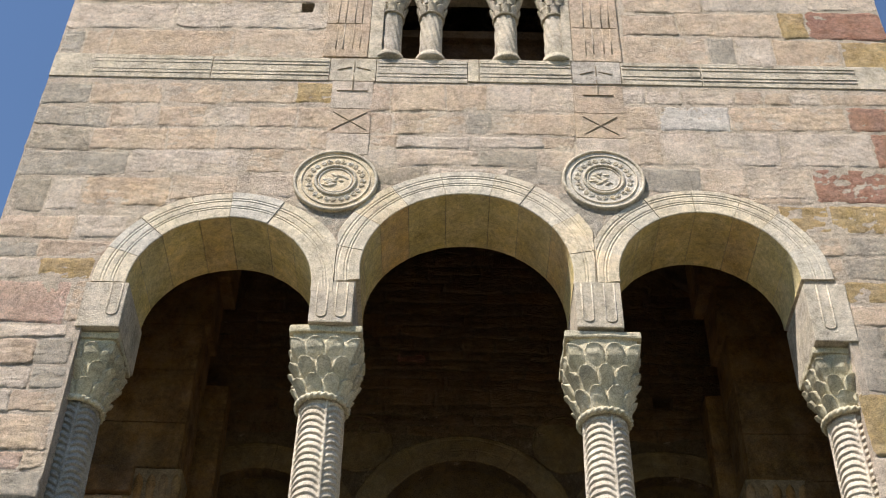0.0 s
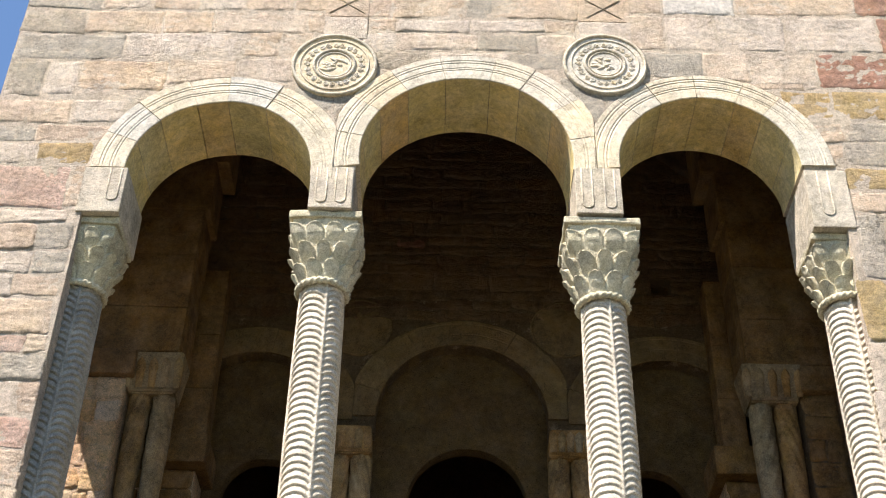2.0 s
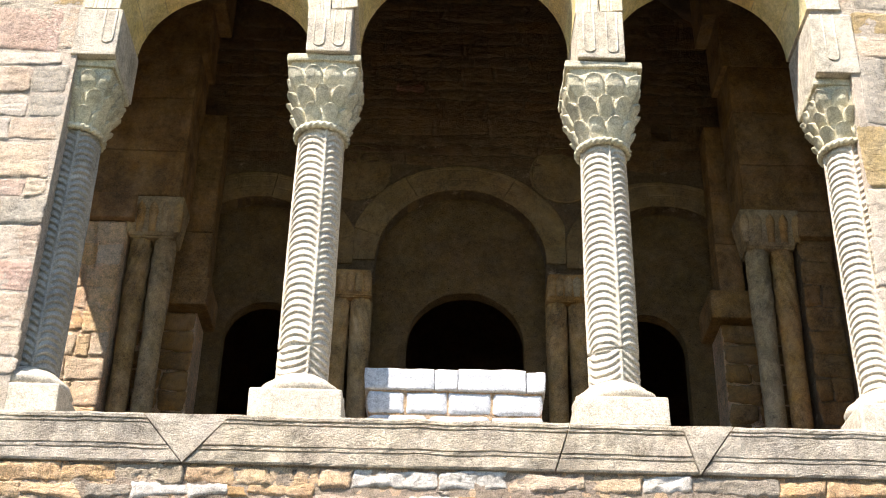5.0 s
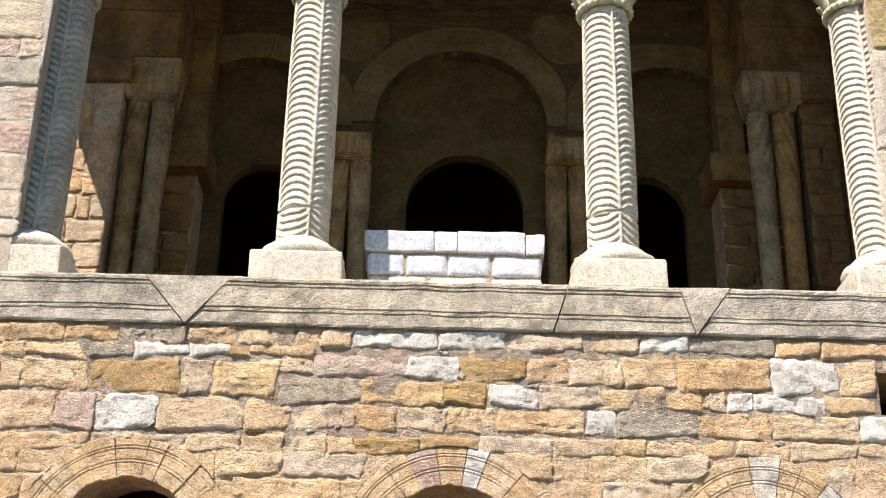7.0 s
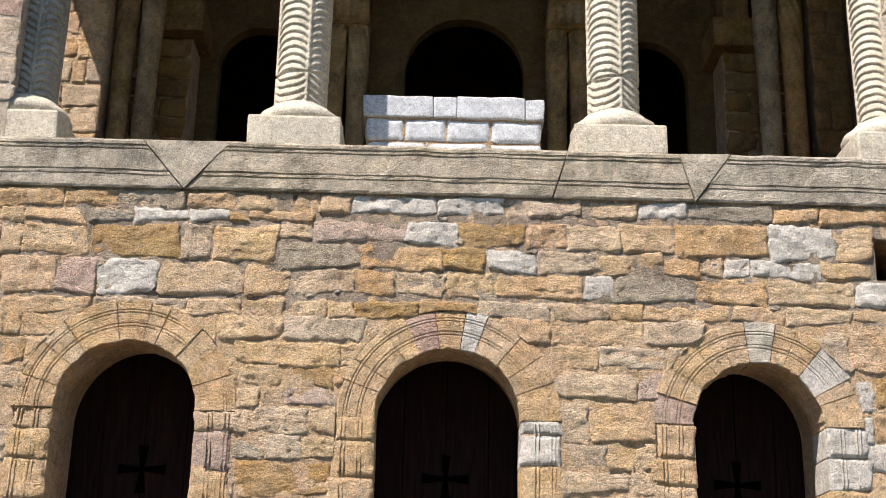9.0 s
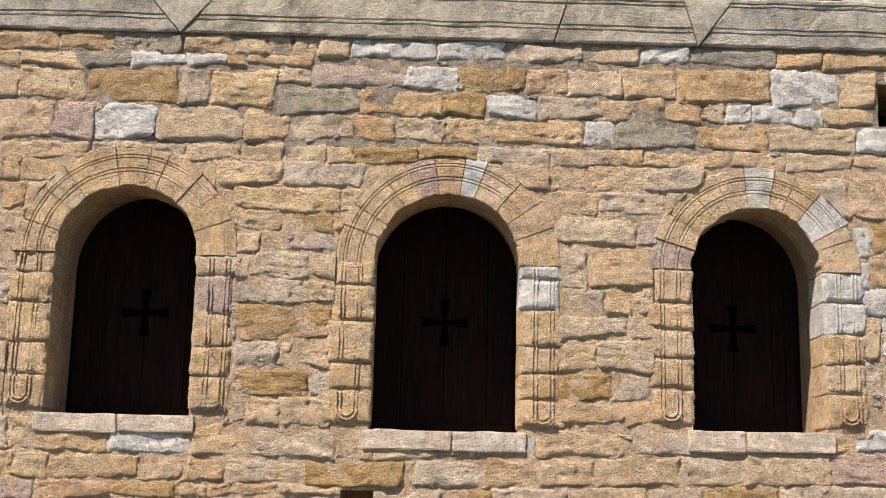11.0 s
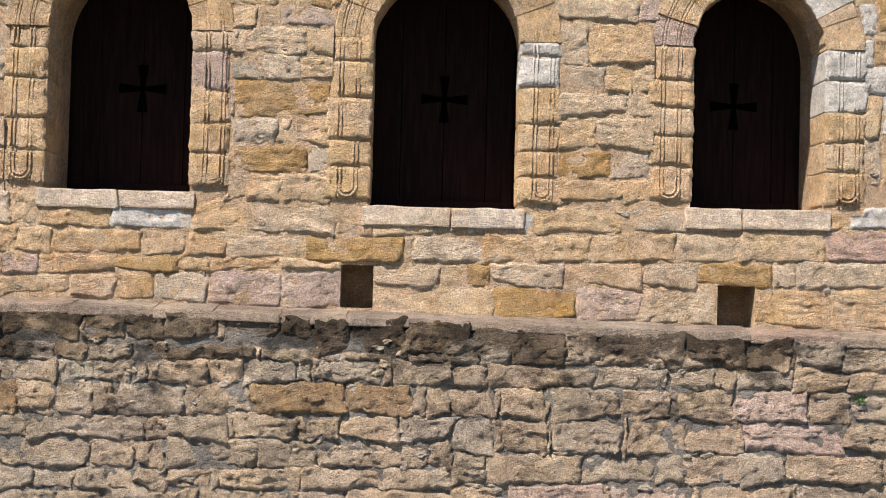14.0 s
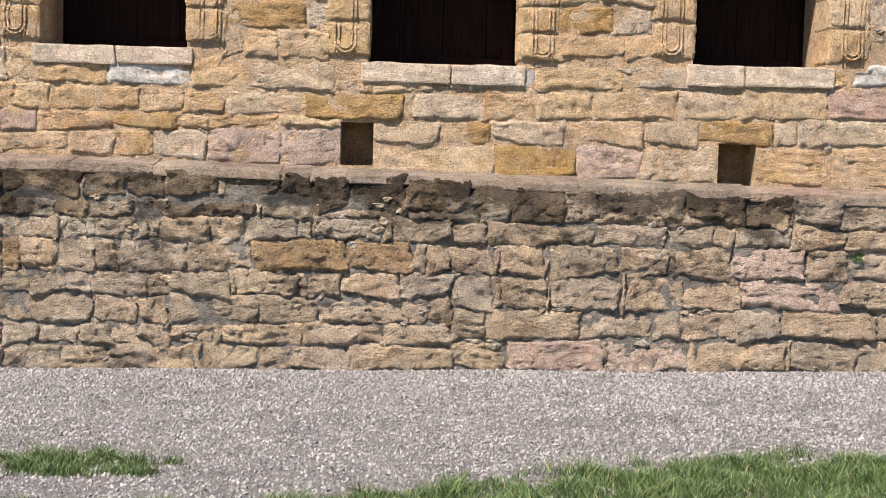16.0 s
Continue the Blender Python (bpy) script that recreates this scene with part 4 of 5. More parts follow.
def patch_a(x, y):
    return 0.26 - math.hypot((x + 1.22) / 1.6, (y + 2.22) / 0.66)


def patch_b(x, y):
    edge = -2.72 + 0.68 * min(1, max(0, (x + 0.50) / 1.65)) - 0.05 * max(0, x - 1.2)
    return min(edge - y, 0.5) * (1 if x > -2 else 0.6)


def weed(x, y, z):
    r = random.Random(2)
    verts, faces = [], []
    for _ in range(70):
        a, b, ln = r.uniform(-1.5, 1.5), r.uniform(-0.6, 1.2), r.uniform(0.012, 0.032)
        d = Vector((math.sin(a) * math.cos(b), -abs(math.cos(a) * math.cos(b)), math.sin(b))) * ln
        s = Vector((d.z, 0, -d.x)).normalized() * 0.003
        o = Vector((x, y, z)) + Vector((r.uniform(-0.02, 0.02), 0, r.uniform(-0.012, 0.012)))
        k = len(verts)
        verts += [tuple(o - s * 0.4), tuple(o + s * 0.4), tuple(o + d * 0.6 + s), tuple(o + d), tuple(o + d * 0.6 - s)]
        faces.append((k, k + 1, k + 2, k + 3, k + 4))
    me = bpy.data.meshes.new("weed")
    me.from_pydata(verts, [], faces)
    me.materials.append(GRASS)
    tagged(new("weed", me), "small dark weed growing from a joint of the plinth", "weed")


weed(2.22, -0.195, 0.66)
grass("grass_tuft", patch_a, 6000, 3)
grass("grass_verge", patch_b, 75000, 4)


def pebbles(count):
    r = random.Random(11)
    base = [Vector(v) for v in ((1, 0, 0), (-1, 0, 0), (0, 1, 0), (0, -1, 0), (0, 0, 1), (0, 0, -1))]
    tri = [[a, b, c] for a in (0, 1) for b in (2, 3) for c in (4, 5)]
    verts, faces = [], []
    for _ in range(count):
        x, y = r.uniform(-2.7, 2.9), -0.22 - 2.9 * r.random() ** 1.2
        s = 0.0028 + 0.0075 * r.random() ** 4
        rot = Euler((r.uniform(0, 6), r.uniform(0, 6), r.uniform(0, 6))).to_matrix() @ Matrix.Diagonal((s * r.uniform(0.8, 1.5), s, s * r.uniform(0.5, 0.9)))
        o = Vector((x, y, ground_z(x, y) + s * 0.25))
        k = len(verts)
        verts += [tuple(rot @ v + o) for v in base]
        faces += [[i + k for i in f] for f in tri]
    me = bpy.data.meshes.new("gravel")
    me.from_pydata(verts, [], faces)
    me.materials.append(PEBBLE)
    return tagged(new("gravel", me), "loose pale gravel scattered in front of the plinth", "gravel", kind="stuff")


pebbles(110000)

# ---- the loggia's inner arcade, piers and paired columns ----
def twin_columns(x, y, half, r, foot, neck, head, label, wide):
    t = empty("twin_column", label, "column", group="twin columns")
    for s in (-1, 1):
        bm = bmesh.new()
        n, rows = 40, 150
        grid = []
        for k in range(rows + 1):
            z = foot + 0.12 + (neck - foot - 0.12) * k / rows
            grid.append([bm.verts.new((x + s * half + (r - 0.010 + 0.014 * abs(math.sin(4 * a + s * z * 17)) * min(1, max(0.06, (z - foot - 1.35) * 3))) * math.cos(a), y + (r - 0.010 + 0.014 * abs(math.sin(4 * a + s * z * 17)) * min(1, max(0.06, (z - foot - 1.35) * 3))) * math.sin(a), z)) for a in (2 * math.pi * i / n for i in range(n))])
        for p, q in zip(grid, grid[1:]):
            for i in range(n):
                bm.faces.new((p[i], p[(i + 1) % n], q[(i + 1) % n], q[i]))
        part("shaft", bm, INNER_COLUMN, t, smooth=True)
        bm = bmesh.new()
        lathe(bm, [(r * 1.35, foot), (r * 1.4, foot + 0.05), (r * 1.1, foot + 0.12)], (x + s * half, y), 32)
        part("base", bm, INNER_COLUMN, t, smooth=True)
    bm = bmesh.new()
    f = [(x - half - r, neck), (x + half + r, neck), (x + wide, head), (x - wide, head)]
    for i in range(1):
        lo = [bm.verts.new((a, y - r - 0.02 if z == neck else y - r - 0.08, z)) for a, z in f]
        hi = [bm.verts.new((a, y + r + 0.05, z)) for a, z in f]
        bm.faces.new(lo)
        bm.faces.new(hi[::-1])
        for j in range(4):
            bm.faces.new((lo[j], lo[(j + 1) % 4], hi[(j + 1) % 4], hi[j]))
    bmesh.ops.bevel(bm, geom=bm.edges[:], offset=0.012, segments=2, affect="EDGES")
    cap = part("capital", bm, INNER_COLUMN, t)
    for i in range(5):
        bm = bmesh.new()
        leaf(bm, (x + (i - 2) * wide * 0.42, y - r - 0.035, neck + 0.03), (0, -1, 0), (0, 0, 1), 0.036, (head - neck) * 0.75, 0.035)
        part("leaf", bm, INNER_COLUMN, cap, smooth=True)


# inner stones, darkened in the same way for the shade indoors
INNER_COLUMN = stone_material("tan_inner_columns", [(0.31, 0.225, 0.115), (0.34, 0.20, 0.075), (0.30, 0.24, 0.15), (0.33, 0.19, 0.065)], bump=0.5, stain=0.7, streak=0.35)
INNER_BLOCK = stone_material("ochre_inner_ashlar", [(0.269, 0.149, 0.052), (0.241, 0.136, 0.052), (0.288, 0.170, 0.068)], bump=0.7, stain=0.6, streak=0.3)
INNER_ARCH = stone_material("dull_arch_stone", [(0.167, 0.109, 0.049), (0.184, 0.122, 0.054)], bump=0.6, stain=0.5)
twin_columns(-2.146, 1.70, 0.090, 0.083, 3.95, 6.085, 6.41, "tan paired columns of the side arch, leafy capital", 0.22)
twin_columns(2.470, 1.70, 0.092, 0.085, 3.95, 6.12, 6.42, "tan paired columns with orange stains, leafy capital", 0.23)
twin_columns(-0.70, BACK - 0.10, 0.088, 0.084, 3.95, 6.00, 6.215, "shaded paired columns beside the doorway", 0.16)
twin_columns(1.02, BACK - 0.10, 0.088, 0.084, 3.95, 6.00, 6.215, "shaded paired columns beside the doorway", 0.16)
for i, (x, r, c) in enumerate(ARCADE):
    ring = empty("blind_arch", "shade-toned grooved stone arch on the loggia's back wall", "arch", "structure", "blind arches")
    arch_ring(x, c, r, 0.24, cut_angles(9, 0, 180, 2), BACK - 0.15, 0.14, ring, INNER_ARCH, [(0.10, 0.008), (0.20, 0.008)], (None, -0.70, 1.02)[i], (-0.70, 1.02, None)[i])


def inner_medallion(xc, zc):
    med = empty("medallion", "worn round medallion above the doorway", "medallion", group="inner medallions")
    for rr, th in ((0.27, 0.016), (0.21, 0.012), (0.12, 0.014)):
        bm = bmesh.new()
        rope_ring(bm, 0, 0, 0, rr, th, twists=40, n=90)
        bm.transform(pose(xc, BACK - 0.135, zc, 90))
        part("ring", bm, INNER_ARCH, med, smooth=True)
    bm = bmesh.new()
    lathe(bm, [(0.268, -0.02), (0.268, 0.012), (0.05, 0.022)], (0, 0), 40)
    bm.transform(pose(xc, BACK - 0.13, zc, 90))
    part("disc", bm, INNER_ARCH, med)


inner_medallion(-0.70, 7.22)
inner_medallion(1.02, 7.24)


def inner_piers():
    """Piers along the side walls: coursed stones below, impost, and the springing of the cross arch."""
    for nm, xa, xb, y0, cuts in (("south_pier", -2.75, -2.33, 1.56, 12), ("north_pier", 2.67, 2.93, 1.60, 12)):
        p = empty(nm, "coursed sandstone pier against the side wall", "pier", "structure")
        z = 3.95
        for i in range(cuts):
            top = 3.95 + 2.24 * (i + 1) / cuts
            # sunlit south pier keeps the outdoor stone; the north takes the shade-darkened tone
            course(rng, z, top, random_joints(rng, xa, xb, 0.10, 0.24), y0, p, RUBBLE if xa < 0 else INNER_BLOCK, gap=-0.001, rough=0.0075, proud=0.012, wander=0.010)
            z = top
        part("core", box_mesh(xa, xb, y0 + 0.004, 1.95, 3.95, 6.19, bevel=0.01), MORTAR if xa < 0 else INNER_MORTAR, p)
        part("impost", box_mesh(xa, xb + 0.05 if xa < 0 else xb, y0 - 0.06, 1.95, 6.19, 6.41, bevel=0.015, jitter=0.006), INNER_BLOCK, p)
    for nm, xa, xb in (("south_rib", -2.75, -1.97), ("north_rib", 2.29, 2.93)):
        p = empty(nm, "large ochre blocks of the vault rib", "vault rib", "structure")
        z = 6.42
        for hh in (0.42, 0.50, 0.46, 0.52, 0.60):
            k = max(0.0, z - 7.1)
            s = 0.10 * k * k
            a, b = (xa, xb + s) if xa < 0 else (xa - s, xb)
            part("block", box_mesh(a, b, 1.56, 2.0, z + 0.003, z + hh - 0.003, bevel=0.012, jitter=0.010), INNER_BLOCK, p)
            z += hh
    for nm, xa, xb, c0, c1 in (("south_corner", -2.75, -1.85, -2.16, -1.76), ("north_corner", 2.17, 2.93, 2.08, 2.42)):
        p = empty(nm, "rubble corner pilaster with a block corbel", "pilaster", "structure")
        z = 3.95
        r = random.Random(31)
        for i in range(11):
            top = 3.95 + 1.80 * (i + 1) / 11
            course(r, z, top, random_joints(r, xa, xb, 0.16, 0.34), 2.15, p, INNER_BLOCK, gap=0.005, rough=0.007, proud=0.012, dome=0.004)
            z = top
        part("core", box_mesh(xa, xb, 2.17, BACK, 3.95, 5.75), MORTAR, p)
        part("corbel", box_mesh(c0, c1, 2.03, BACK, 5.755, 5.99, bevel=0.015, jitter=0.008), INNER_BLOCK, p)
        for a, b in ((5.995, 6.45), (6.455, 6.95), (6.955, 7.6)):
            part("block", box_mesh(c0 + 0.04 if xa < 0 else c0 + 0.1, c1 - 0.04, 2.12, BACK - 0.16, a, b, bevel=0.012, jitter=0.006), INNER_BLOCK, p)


inner_piers()
r = random.Random(41)
zz = 7.30
while zz < 9.75:
    tt = zz + r.uniform(0.09, 0.16)
    course(r, zz, tt, random_joints(r, -2.6, 2.8, 0.20, 0.55), BACK - 0.135, wall_arcade, INNER, [Keep(x, c, rad + 0.24, 6.2) for x, rad, c in ARCADE] + [Keep(0, 0, 0, box=(1.785, 1.955, 7.62, 7.79))],
           gap=0.001, rough=0.010, proud=0.018, wander=0.012, dome=0.003)
    zz = tt
stone(r, -0.42, -0.16, 8.05, 8.17, BACK - 0.15, wall_arcade, RED)

# ---- masonry: plinth, lower wall, ashlar ----
LOW_KEEPS = [Keep(x, c, h + 0.20, s - 0.02) for x, h, s, c in CELLAR] + [
    Keep(0, 0, 0, box=b) for b in ((-0.413, -0.243, 1.06, 1.285), (1.53, 1.73, 1.005, 1.22), (2.41, 2.65, 3.275, 3.515))]
UP_KEEPS = [Keep(x, c, rad + w, 6.45) for x, rad, c, w in LOGGIA]
LOW_TINTS = {".": RUBBLE, "w": WHITE, "W": WHITE, "p": PINK, "o": OCHRE, "r": PINK, "g": GREY_RUBBLE, "k": OCHRE, "R": RED}
UP_TINTS = {".": ASHLAR, "w": PALE_ASHLAR, "W": WHITE, "p": PINK, "o": GOLD_ASHLAR, "r": RED_ASHLAR, "g": PALE_ASHLAR, "R": RED_ASHLAR}
PLI_TINTS = {".": PLINTH_STONE, "o": PLINTH_OCHRE, "p": PINK, "r": RED_ASHLAR, "g": GREY_RUBBLE, "c": CAP_STONE}


def low(*a):
    masonry(5, wall_lower, -0.005, LOW_TINTS, *a, LOW_KEEPS, gap=-0.004, rough=0.0088, proud=0.007, dome=0.001, arris=0.015)


def up(*a):
    masonry(6, wall_upper, -0.003, UP_TINTS, *a, UP_KEEPS, gap=-0.003, rough=0.0058, proud=0.004, dome=0.0, arris=0.012, bedded=0.1)


def top_row(*a):
    masonry(7, wall_top, -0.003, UP_TINTS, *a, [Keep(0, 0, 0, box=(-1.26, -1.15, 9.90, 10.03))], gap=-0.003, rough=0.0055, proud=0.004, arris=0.012, bedded=0.1)


def jamb_row(*a):
    masonry(8, bpy.data.objects["wall_jamb_south" if a[0] < 0 else "wall_jamb_north"], -0.003, UP_TINTS, *a, gap=-0.002, rough=0.0062, proud=0.006, arris=0.010)


def plinth_row(*a):
    masonry(9, plinth, -0.190, PLI_TINTS, *a, gap=-0.004, rough=0.0120, proud=0.014, dome=0.001, bedded=0.5, arris=0.016)


plinth = tagged(part("plinth", box_mesh(XL - 0.25, XR + 0.25, -0.185, 0.0, -0.1, 0.95), GREY_MORTAR), "rubble stone plinth with a blackened sloping coping", "plinth", kind="structure")


def coping(joints, seed):
    r = random.Random(seed)
    for a, b in zip(joints, joints[1:]):
        bm = bmesh.new()
        k = (a + b) / 2
        vs = add_box(bm, a - 0.002, b + 0.002, -0.196 + r.uniform(-0.006, 0.006), 0.0, 0.965 - 0.018 * k, 1.008 - 0.018 * k, bevel=0.008)
        for v in vs:
            if v.co.z > 0.985 - 0.018 * k:
                v.co.z += 0.036 * (v.co.y + 0.22) / 0.22
            v.co += noise.noise_vector(v.co * 11) * 0.008 + noise.noise_vector(v.co * 27) * 0.004
        part("coping_stone", bm, COPING, plinth)


coping([-3.4, -3.0, -2.55, -2.14, -1.75, -1.33, -1.03, -0.70, -0.55, -0.37, 0.07, 0.42, 0.80, 1.25, 1.66, 2.12, 2.6, 3.1, 3.8], 3)
plinth_row(-2.084, 0.766, 0.864, 0.120, 0.800, 0.834, "c.c..c.....", [-2.25, -2.01, -1.81, -1.65, -1.43, -1.25, -0.82, -0.79, -0.53, -0.29, -0.06, 0.12])
plinth_row(0.119, 0.794, 0.913, 2.352, 0.800, 0.909, "..c...c..", [0.12, 0.31, 0.46, 0.73, 0.86, 1.24, 1.47, 1.64, 1.87, 2.35])
plinth_row(-2.084, 0.662, 0.763, 0.122, 0.692, 0.811, "..g.....g...", [-2.25, -2.08, -1.79, -1.62, -1.42, -1.35, -1.05, -0.86, -0.61, -0.53, -0.17, -0.14, 0.17])
plinth_row(0.123, 0.681, 0.789, 2.358, 0.701, 0.800, ".........", [0.17, 0.34, 0.71, 0.88, 1.25, 1.48, 1.59, 1.88, 2.16, 2.56])
plinth_row(-2.084, 0.495, 0.656, 0.126, 0.539, 0.690, ".o.....oo..", [-2.25, -2.08, -1.99, -1.80, -1.61, -1.50, -1.17, -0.83, -0.36, -0.03, 0.04, 0.17])
plinth_row(0.126, 0.527, 0.681, 2.365, 0.543, 0.698, "........p..", [0.17, 0.38, 0.41, 0.64, 0.67, 1.01, 1.27, 1.31, 1.58, 1.95, 2.17, 2.57])
plinth_row(-2.084, 0.381, 0.489, 0.130, 0.413, 0.533, "............", [-2.25, -2.08, -1.94, -1.76, -1.35, -1.24, -0.94, -0.91, -0.60, -0.55, -0.38, -0.09, 0.18])
plinth_row(0.131, 0.350, 0.522, 2.373, 0.394, 0.537, "........p.", [0.18, 0.38, 0.42, 0.65, 0.67, 1.03, 1.05, 1.35, 1.64, 2.15, 2.58])
plinth_row(-2.084, 0.233, 0.376, 0.133, 0.276, 0.407, ".........", [-2.25, -2.06, -1.62, -1.40, -1.25, -1.11, -0.79, -0.50, 0.06, 0.18])
plinth_row(0.135, 0.201, 0.345, 2.380, 0.250, 0.388, ".........", [0.18, 0.34, 0.80, 0.83, 1.19, 1.33, 1.62, 1.85, 2.33, 2.59])
plinth_row(-2.084, 0.130, 0.228, 0.136, 0.167, 0.270, "p..........", [-2.25, -2.08, -1.89, -1.69, -1.53, -1.40, -1.24, -1.02, -0.98, -0.57, -0.17, 0.18])
plinth_row(-2.084, -0.013, 0.125, 0.139, 0.040, 0.161, "..........", [-2.25, -2.08, -1.78, -1.55, -1.33, -1.11, -1.08, -0.79, -0.63, -0.34, 0.19])
plinth_row(0.139, 0.040, 0.190, 2.389, 0.076, 0.238, ".p.p.....", [0.18, 0.45, 0.95, 0.97, 1.38, 1.42, 1.88, 1.90, 2.24, 2.60])
plinth_row(-2.085, 0.870, 0.995, -0.529, 0.902, 1.012, "cc.ccc.cc", [-2.25, -2.08, -1.69, -1.67, -1.46, -1.27, -1.01, -0.97, -0.69, -0.53])
plinth_row(-0.529, 0.823, 1.006, 0.262, 0.832, 1.000, "ccc", [-0.53, -0.35, -0.07, 0.26])
plinth_row(0.265, 0.855, 0.977, 2.350, 0.818, 0.950, ".c...cc..", [0.28, 0.50, 0.73, 0.90, 1.07, 1.34, 1.64, 1.89, 2.13, 2.56])
low(-2.379, 3.581, 3.693, 2.496, 3.599, 3.688, "..g.....ww..wg..", [-2.38, -2.02, -1.72, -1.36, -1.08, -0.90, -0.76, -0.62, -0.45, 0.02, 0.40, 0.81, 1.13, 1.40, 1.87, 2.13, 2.50])
low(-2.363, 3.486, 3.578, -0.639, 3.537, 3.593, "...gwwo.", [-2.55, -2.36, -2.23, -1.88, -1.63, -1.33, -1.11, -1.01, -0.65])
low(-2.344, 3.312, 3.483, -0.838, 3.292, 3.496, "...k..", [-2.53, -2.34, -2.22, -1.86, -1.36, -1.19, -0.84])
low(-0.844, 3.428, 3.532, 2.407, 3.374, 3.580, ".rwo....w.", [-0.84, -0.65, -0.14, 0.15, 0.51, 0.73, 1.03, 1.33, 1.84, 2.20, 2.41])
low(-0.835, 3.267, 3.421, 2.391, 3.272, 3.368, "g.ow....ww.", [-0.83, -0.39, 0.06, 0.29, 0.57, 0.92, 1.26, 1.46, 1.59, 1.73, 2.12, 2.39])
low(-2.314, 3.085, 3.306, -0.764, 3.114, 3.281, "..pw..", [-2.56, -2.31, -2.02, -1.80, -1.47, -1.00, -0.76])
low(-0.764, 3.120, 3.262, 2.449, 3.121, 3.267, ".....wg..w", [-0.76, -0.41, -0.19, 0.08, 0.34, 0.82, 0.99, 1.42, 1.81, 2.29, 2.67])
low(-2.289, 2.973, 3.075, 2.436, 3.021, 3.115, ".......oo.......", [-2.53, -2.29, -1.81, -1.30, -1.02, -0.79, -0.55, -0.41, -0.07, 0.25, 0.64, 0.96, 1.14, 1.62, 1.91, 2.27, 2.65])
low(-2.257, 2.848, 2.982, 1.465, 2.881, 3.022, "...........", [-2.49, -2.26, -2.17, -1.96, -1.13, -0.78, -0.35, 0.30, 0.64, 0.84, 1.14, 1.47])
low(-2.248, 2.700, 2.842, 1.405, 2.751, 2.873, "...........", [-2.48, -2.25, -2.13, -1.92, -1.13, -1.03, -0.47, -0.29, 0.66, 0.90, 1.26, 1.41])
low(2.156, 2.748, 2.987, 2.637, 2.756, 2.991, "..", [2.01, 2.24, 2.64])
low(-2.473, 2.558, 2.687, -2.150, 2.552, 2.688, "..", [-2.47, -2.27, -2.12])
low(-1.076, 2.612, 2.724, -0.351, 2.629, 2.732, "..o.", [-1.11, -1.00, -0.78, -0.50, -0.35])
low(0.660, 2.579, 2.724, 1.406, 2.594, 2.739, ".p", [0.60, 1.10, 1.44])
low(-1.204, 2.500, 2.600, -0.347, 2.521, 2.623, "..p.", [-1.23, -0.88, -0.76, -0.46, -0.35])
low(0.663, 2.350, 2.561, 1.406, 2.364, 2.575, "...", [0.60, 0.84, 1.19, 1.44])
low(-1.051, 2.358, 2.495, -0.343, 2.371, 2.509, "....", [-1.05, -0.92, -0.62, -0.46, -0.34])
low(-1.045, 2.220, 2.352, -0.339, 2.234, 2.365, "g...", [-1.04, -0.85, -0.65, -0.46, -0.34])
low(0.606, 2.205, 2.343, 1.317, 2.212, 2.356, "....", [0.61, 0.68, 0.93, 1.07, 1.32])
low(-1.038, 2.031, 2.212, -0.334, 2.043, 2.228, ".o.", [-1.04, -0.98, -0.49, -0.33])
low(0.609, 2.086, 2.196, 1.318, 2.093, 2.206, "...", [0.61, 0.68, 1.05, 1.32])
low(-1.031, 1.889, 2.025, -0.329, 1.902, 2.037, ".....", [-1.03, -1.00, -0.76, -0.69, -0.47, -0.33])
low(0.611, 1.905, 2.080, 1.318, 1.915, 2.087, "....", [0.61, 0.70, 0.89, 1.22, 1.32])
low(-1.024, 1.743, 1.880, -0.324, 1.749, 1.896, ".o..", [-1.02, -1.00, -0.60, -0.45, -0.32])
low(0.613, 1.755, 1.897, 1.319, 1.767, 1.909, ".o..", [0.61, 0.69, 0.97, 1.17, 1.32])
low(-1.018, 1.602, 1.734, -0.319, 1.594, 1.749, "....", [-1.02, -0.91, -0.74, -0.43, -0.32])
low(0.498, 1.650, 1.746, 1.378, 1.634, 1.763, "....", [0.50, 0.69, 1.03, 1.20, 1.38])
low(2.213, 2.537, 2.719, 2.633, 2.549, 2.731, "wo", [2.12, 2.35, 2.63])
low(2.211, 2.386, 2.531, 2.630, 2.398, 2.543, "w.", [2.12, 2.33, 2.63])
low(2.209, 2.236, 2.380, 2.627, 2.247, 2.392, "w.", [2.12, 2.51, 2.63])
low(2.207, 2.012, 2.230, 2.624, 2.023, 2.241, ".w", [2.12, 2.38, 2.62])
low(2.205, 1.766, 2.006, 2.619, 1.777, 2.017, "..", [2.12, 2.38, 2.62])
low(-2.491, 2.372, 2.536, -2.198, 2.371, 2.536, "..", [-2.49, -2.32, -2.17])
low(-2.479, 2.185, 2.366, -2.187, 2.184, 2.365, "..", [-2.48, -2.30, -2.16])
low(-2.467, 2.008, 2.179, -2.176, 2.007, 2.178, "..", [-2.47, -2.29, -2.15])
low(-2.456, 1.846, 2.002, -2.165, 1.845, 2.001, "..", [-2.46, -2.28, -2.14])
low(-2.444, 1.656, 1.840, -2.154, 1.655, 1.839, "..", [-2.44, -2.27, -2.13])
low(-2.171, 1.451, 1.631, -0.256, 1.429, 1.575, "....w...", [-2.43, -2.23, -2.11, -1.96, -1.60, -1.18, -0.89, -0.45, -0.26])
low(-0.262, 1.435, 1.572, 2.402, 1.536, 1.648, ".w....w", [-0.26, 0.23, 0.58, 1.02, 1.43, 2.05, 2.22, 2.61])
low(-2.160, 1.307, 1.440, -0.600, 1.311, 1.418, ".......", [-2.42, -2.19, -2.08, -1.90, -1.44, -1.21, -1.00, -0.60])
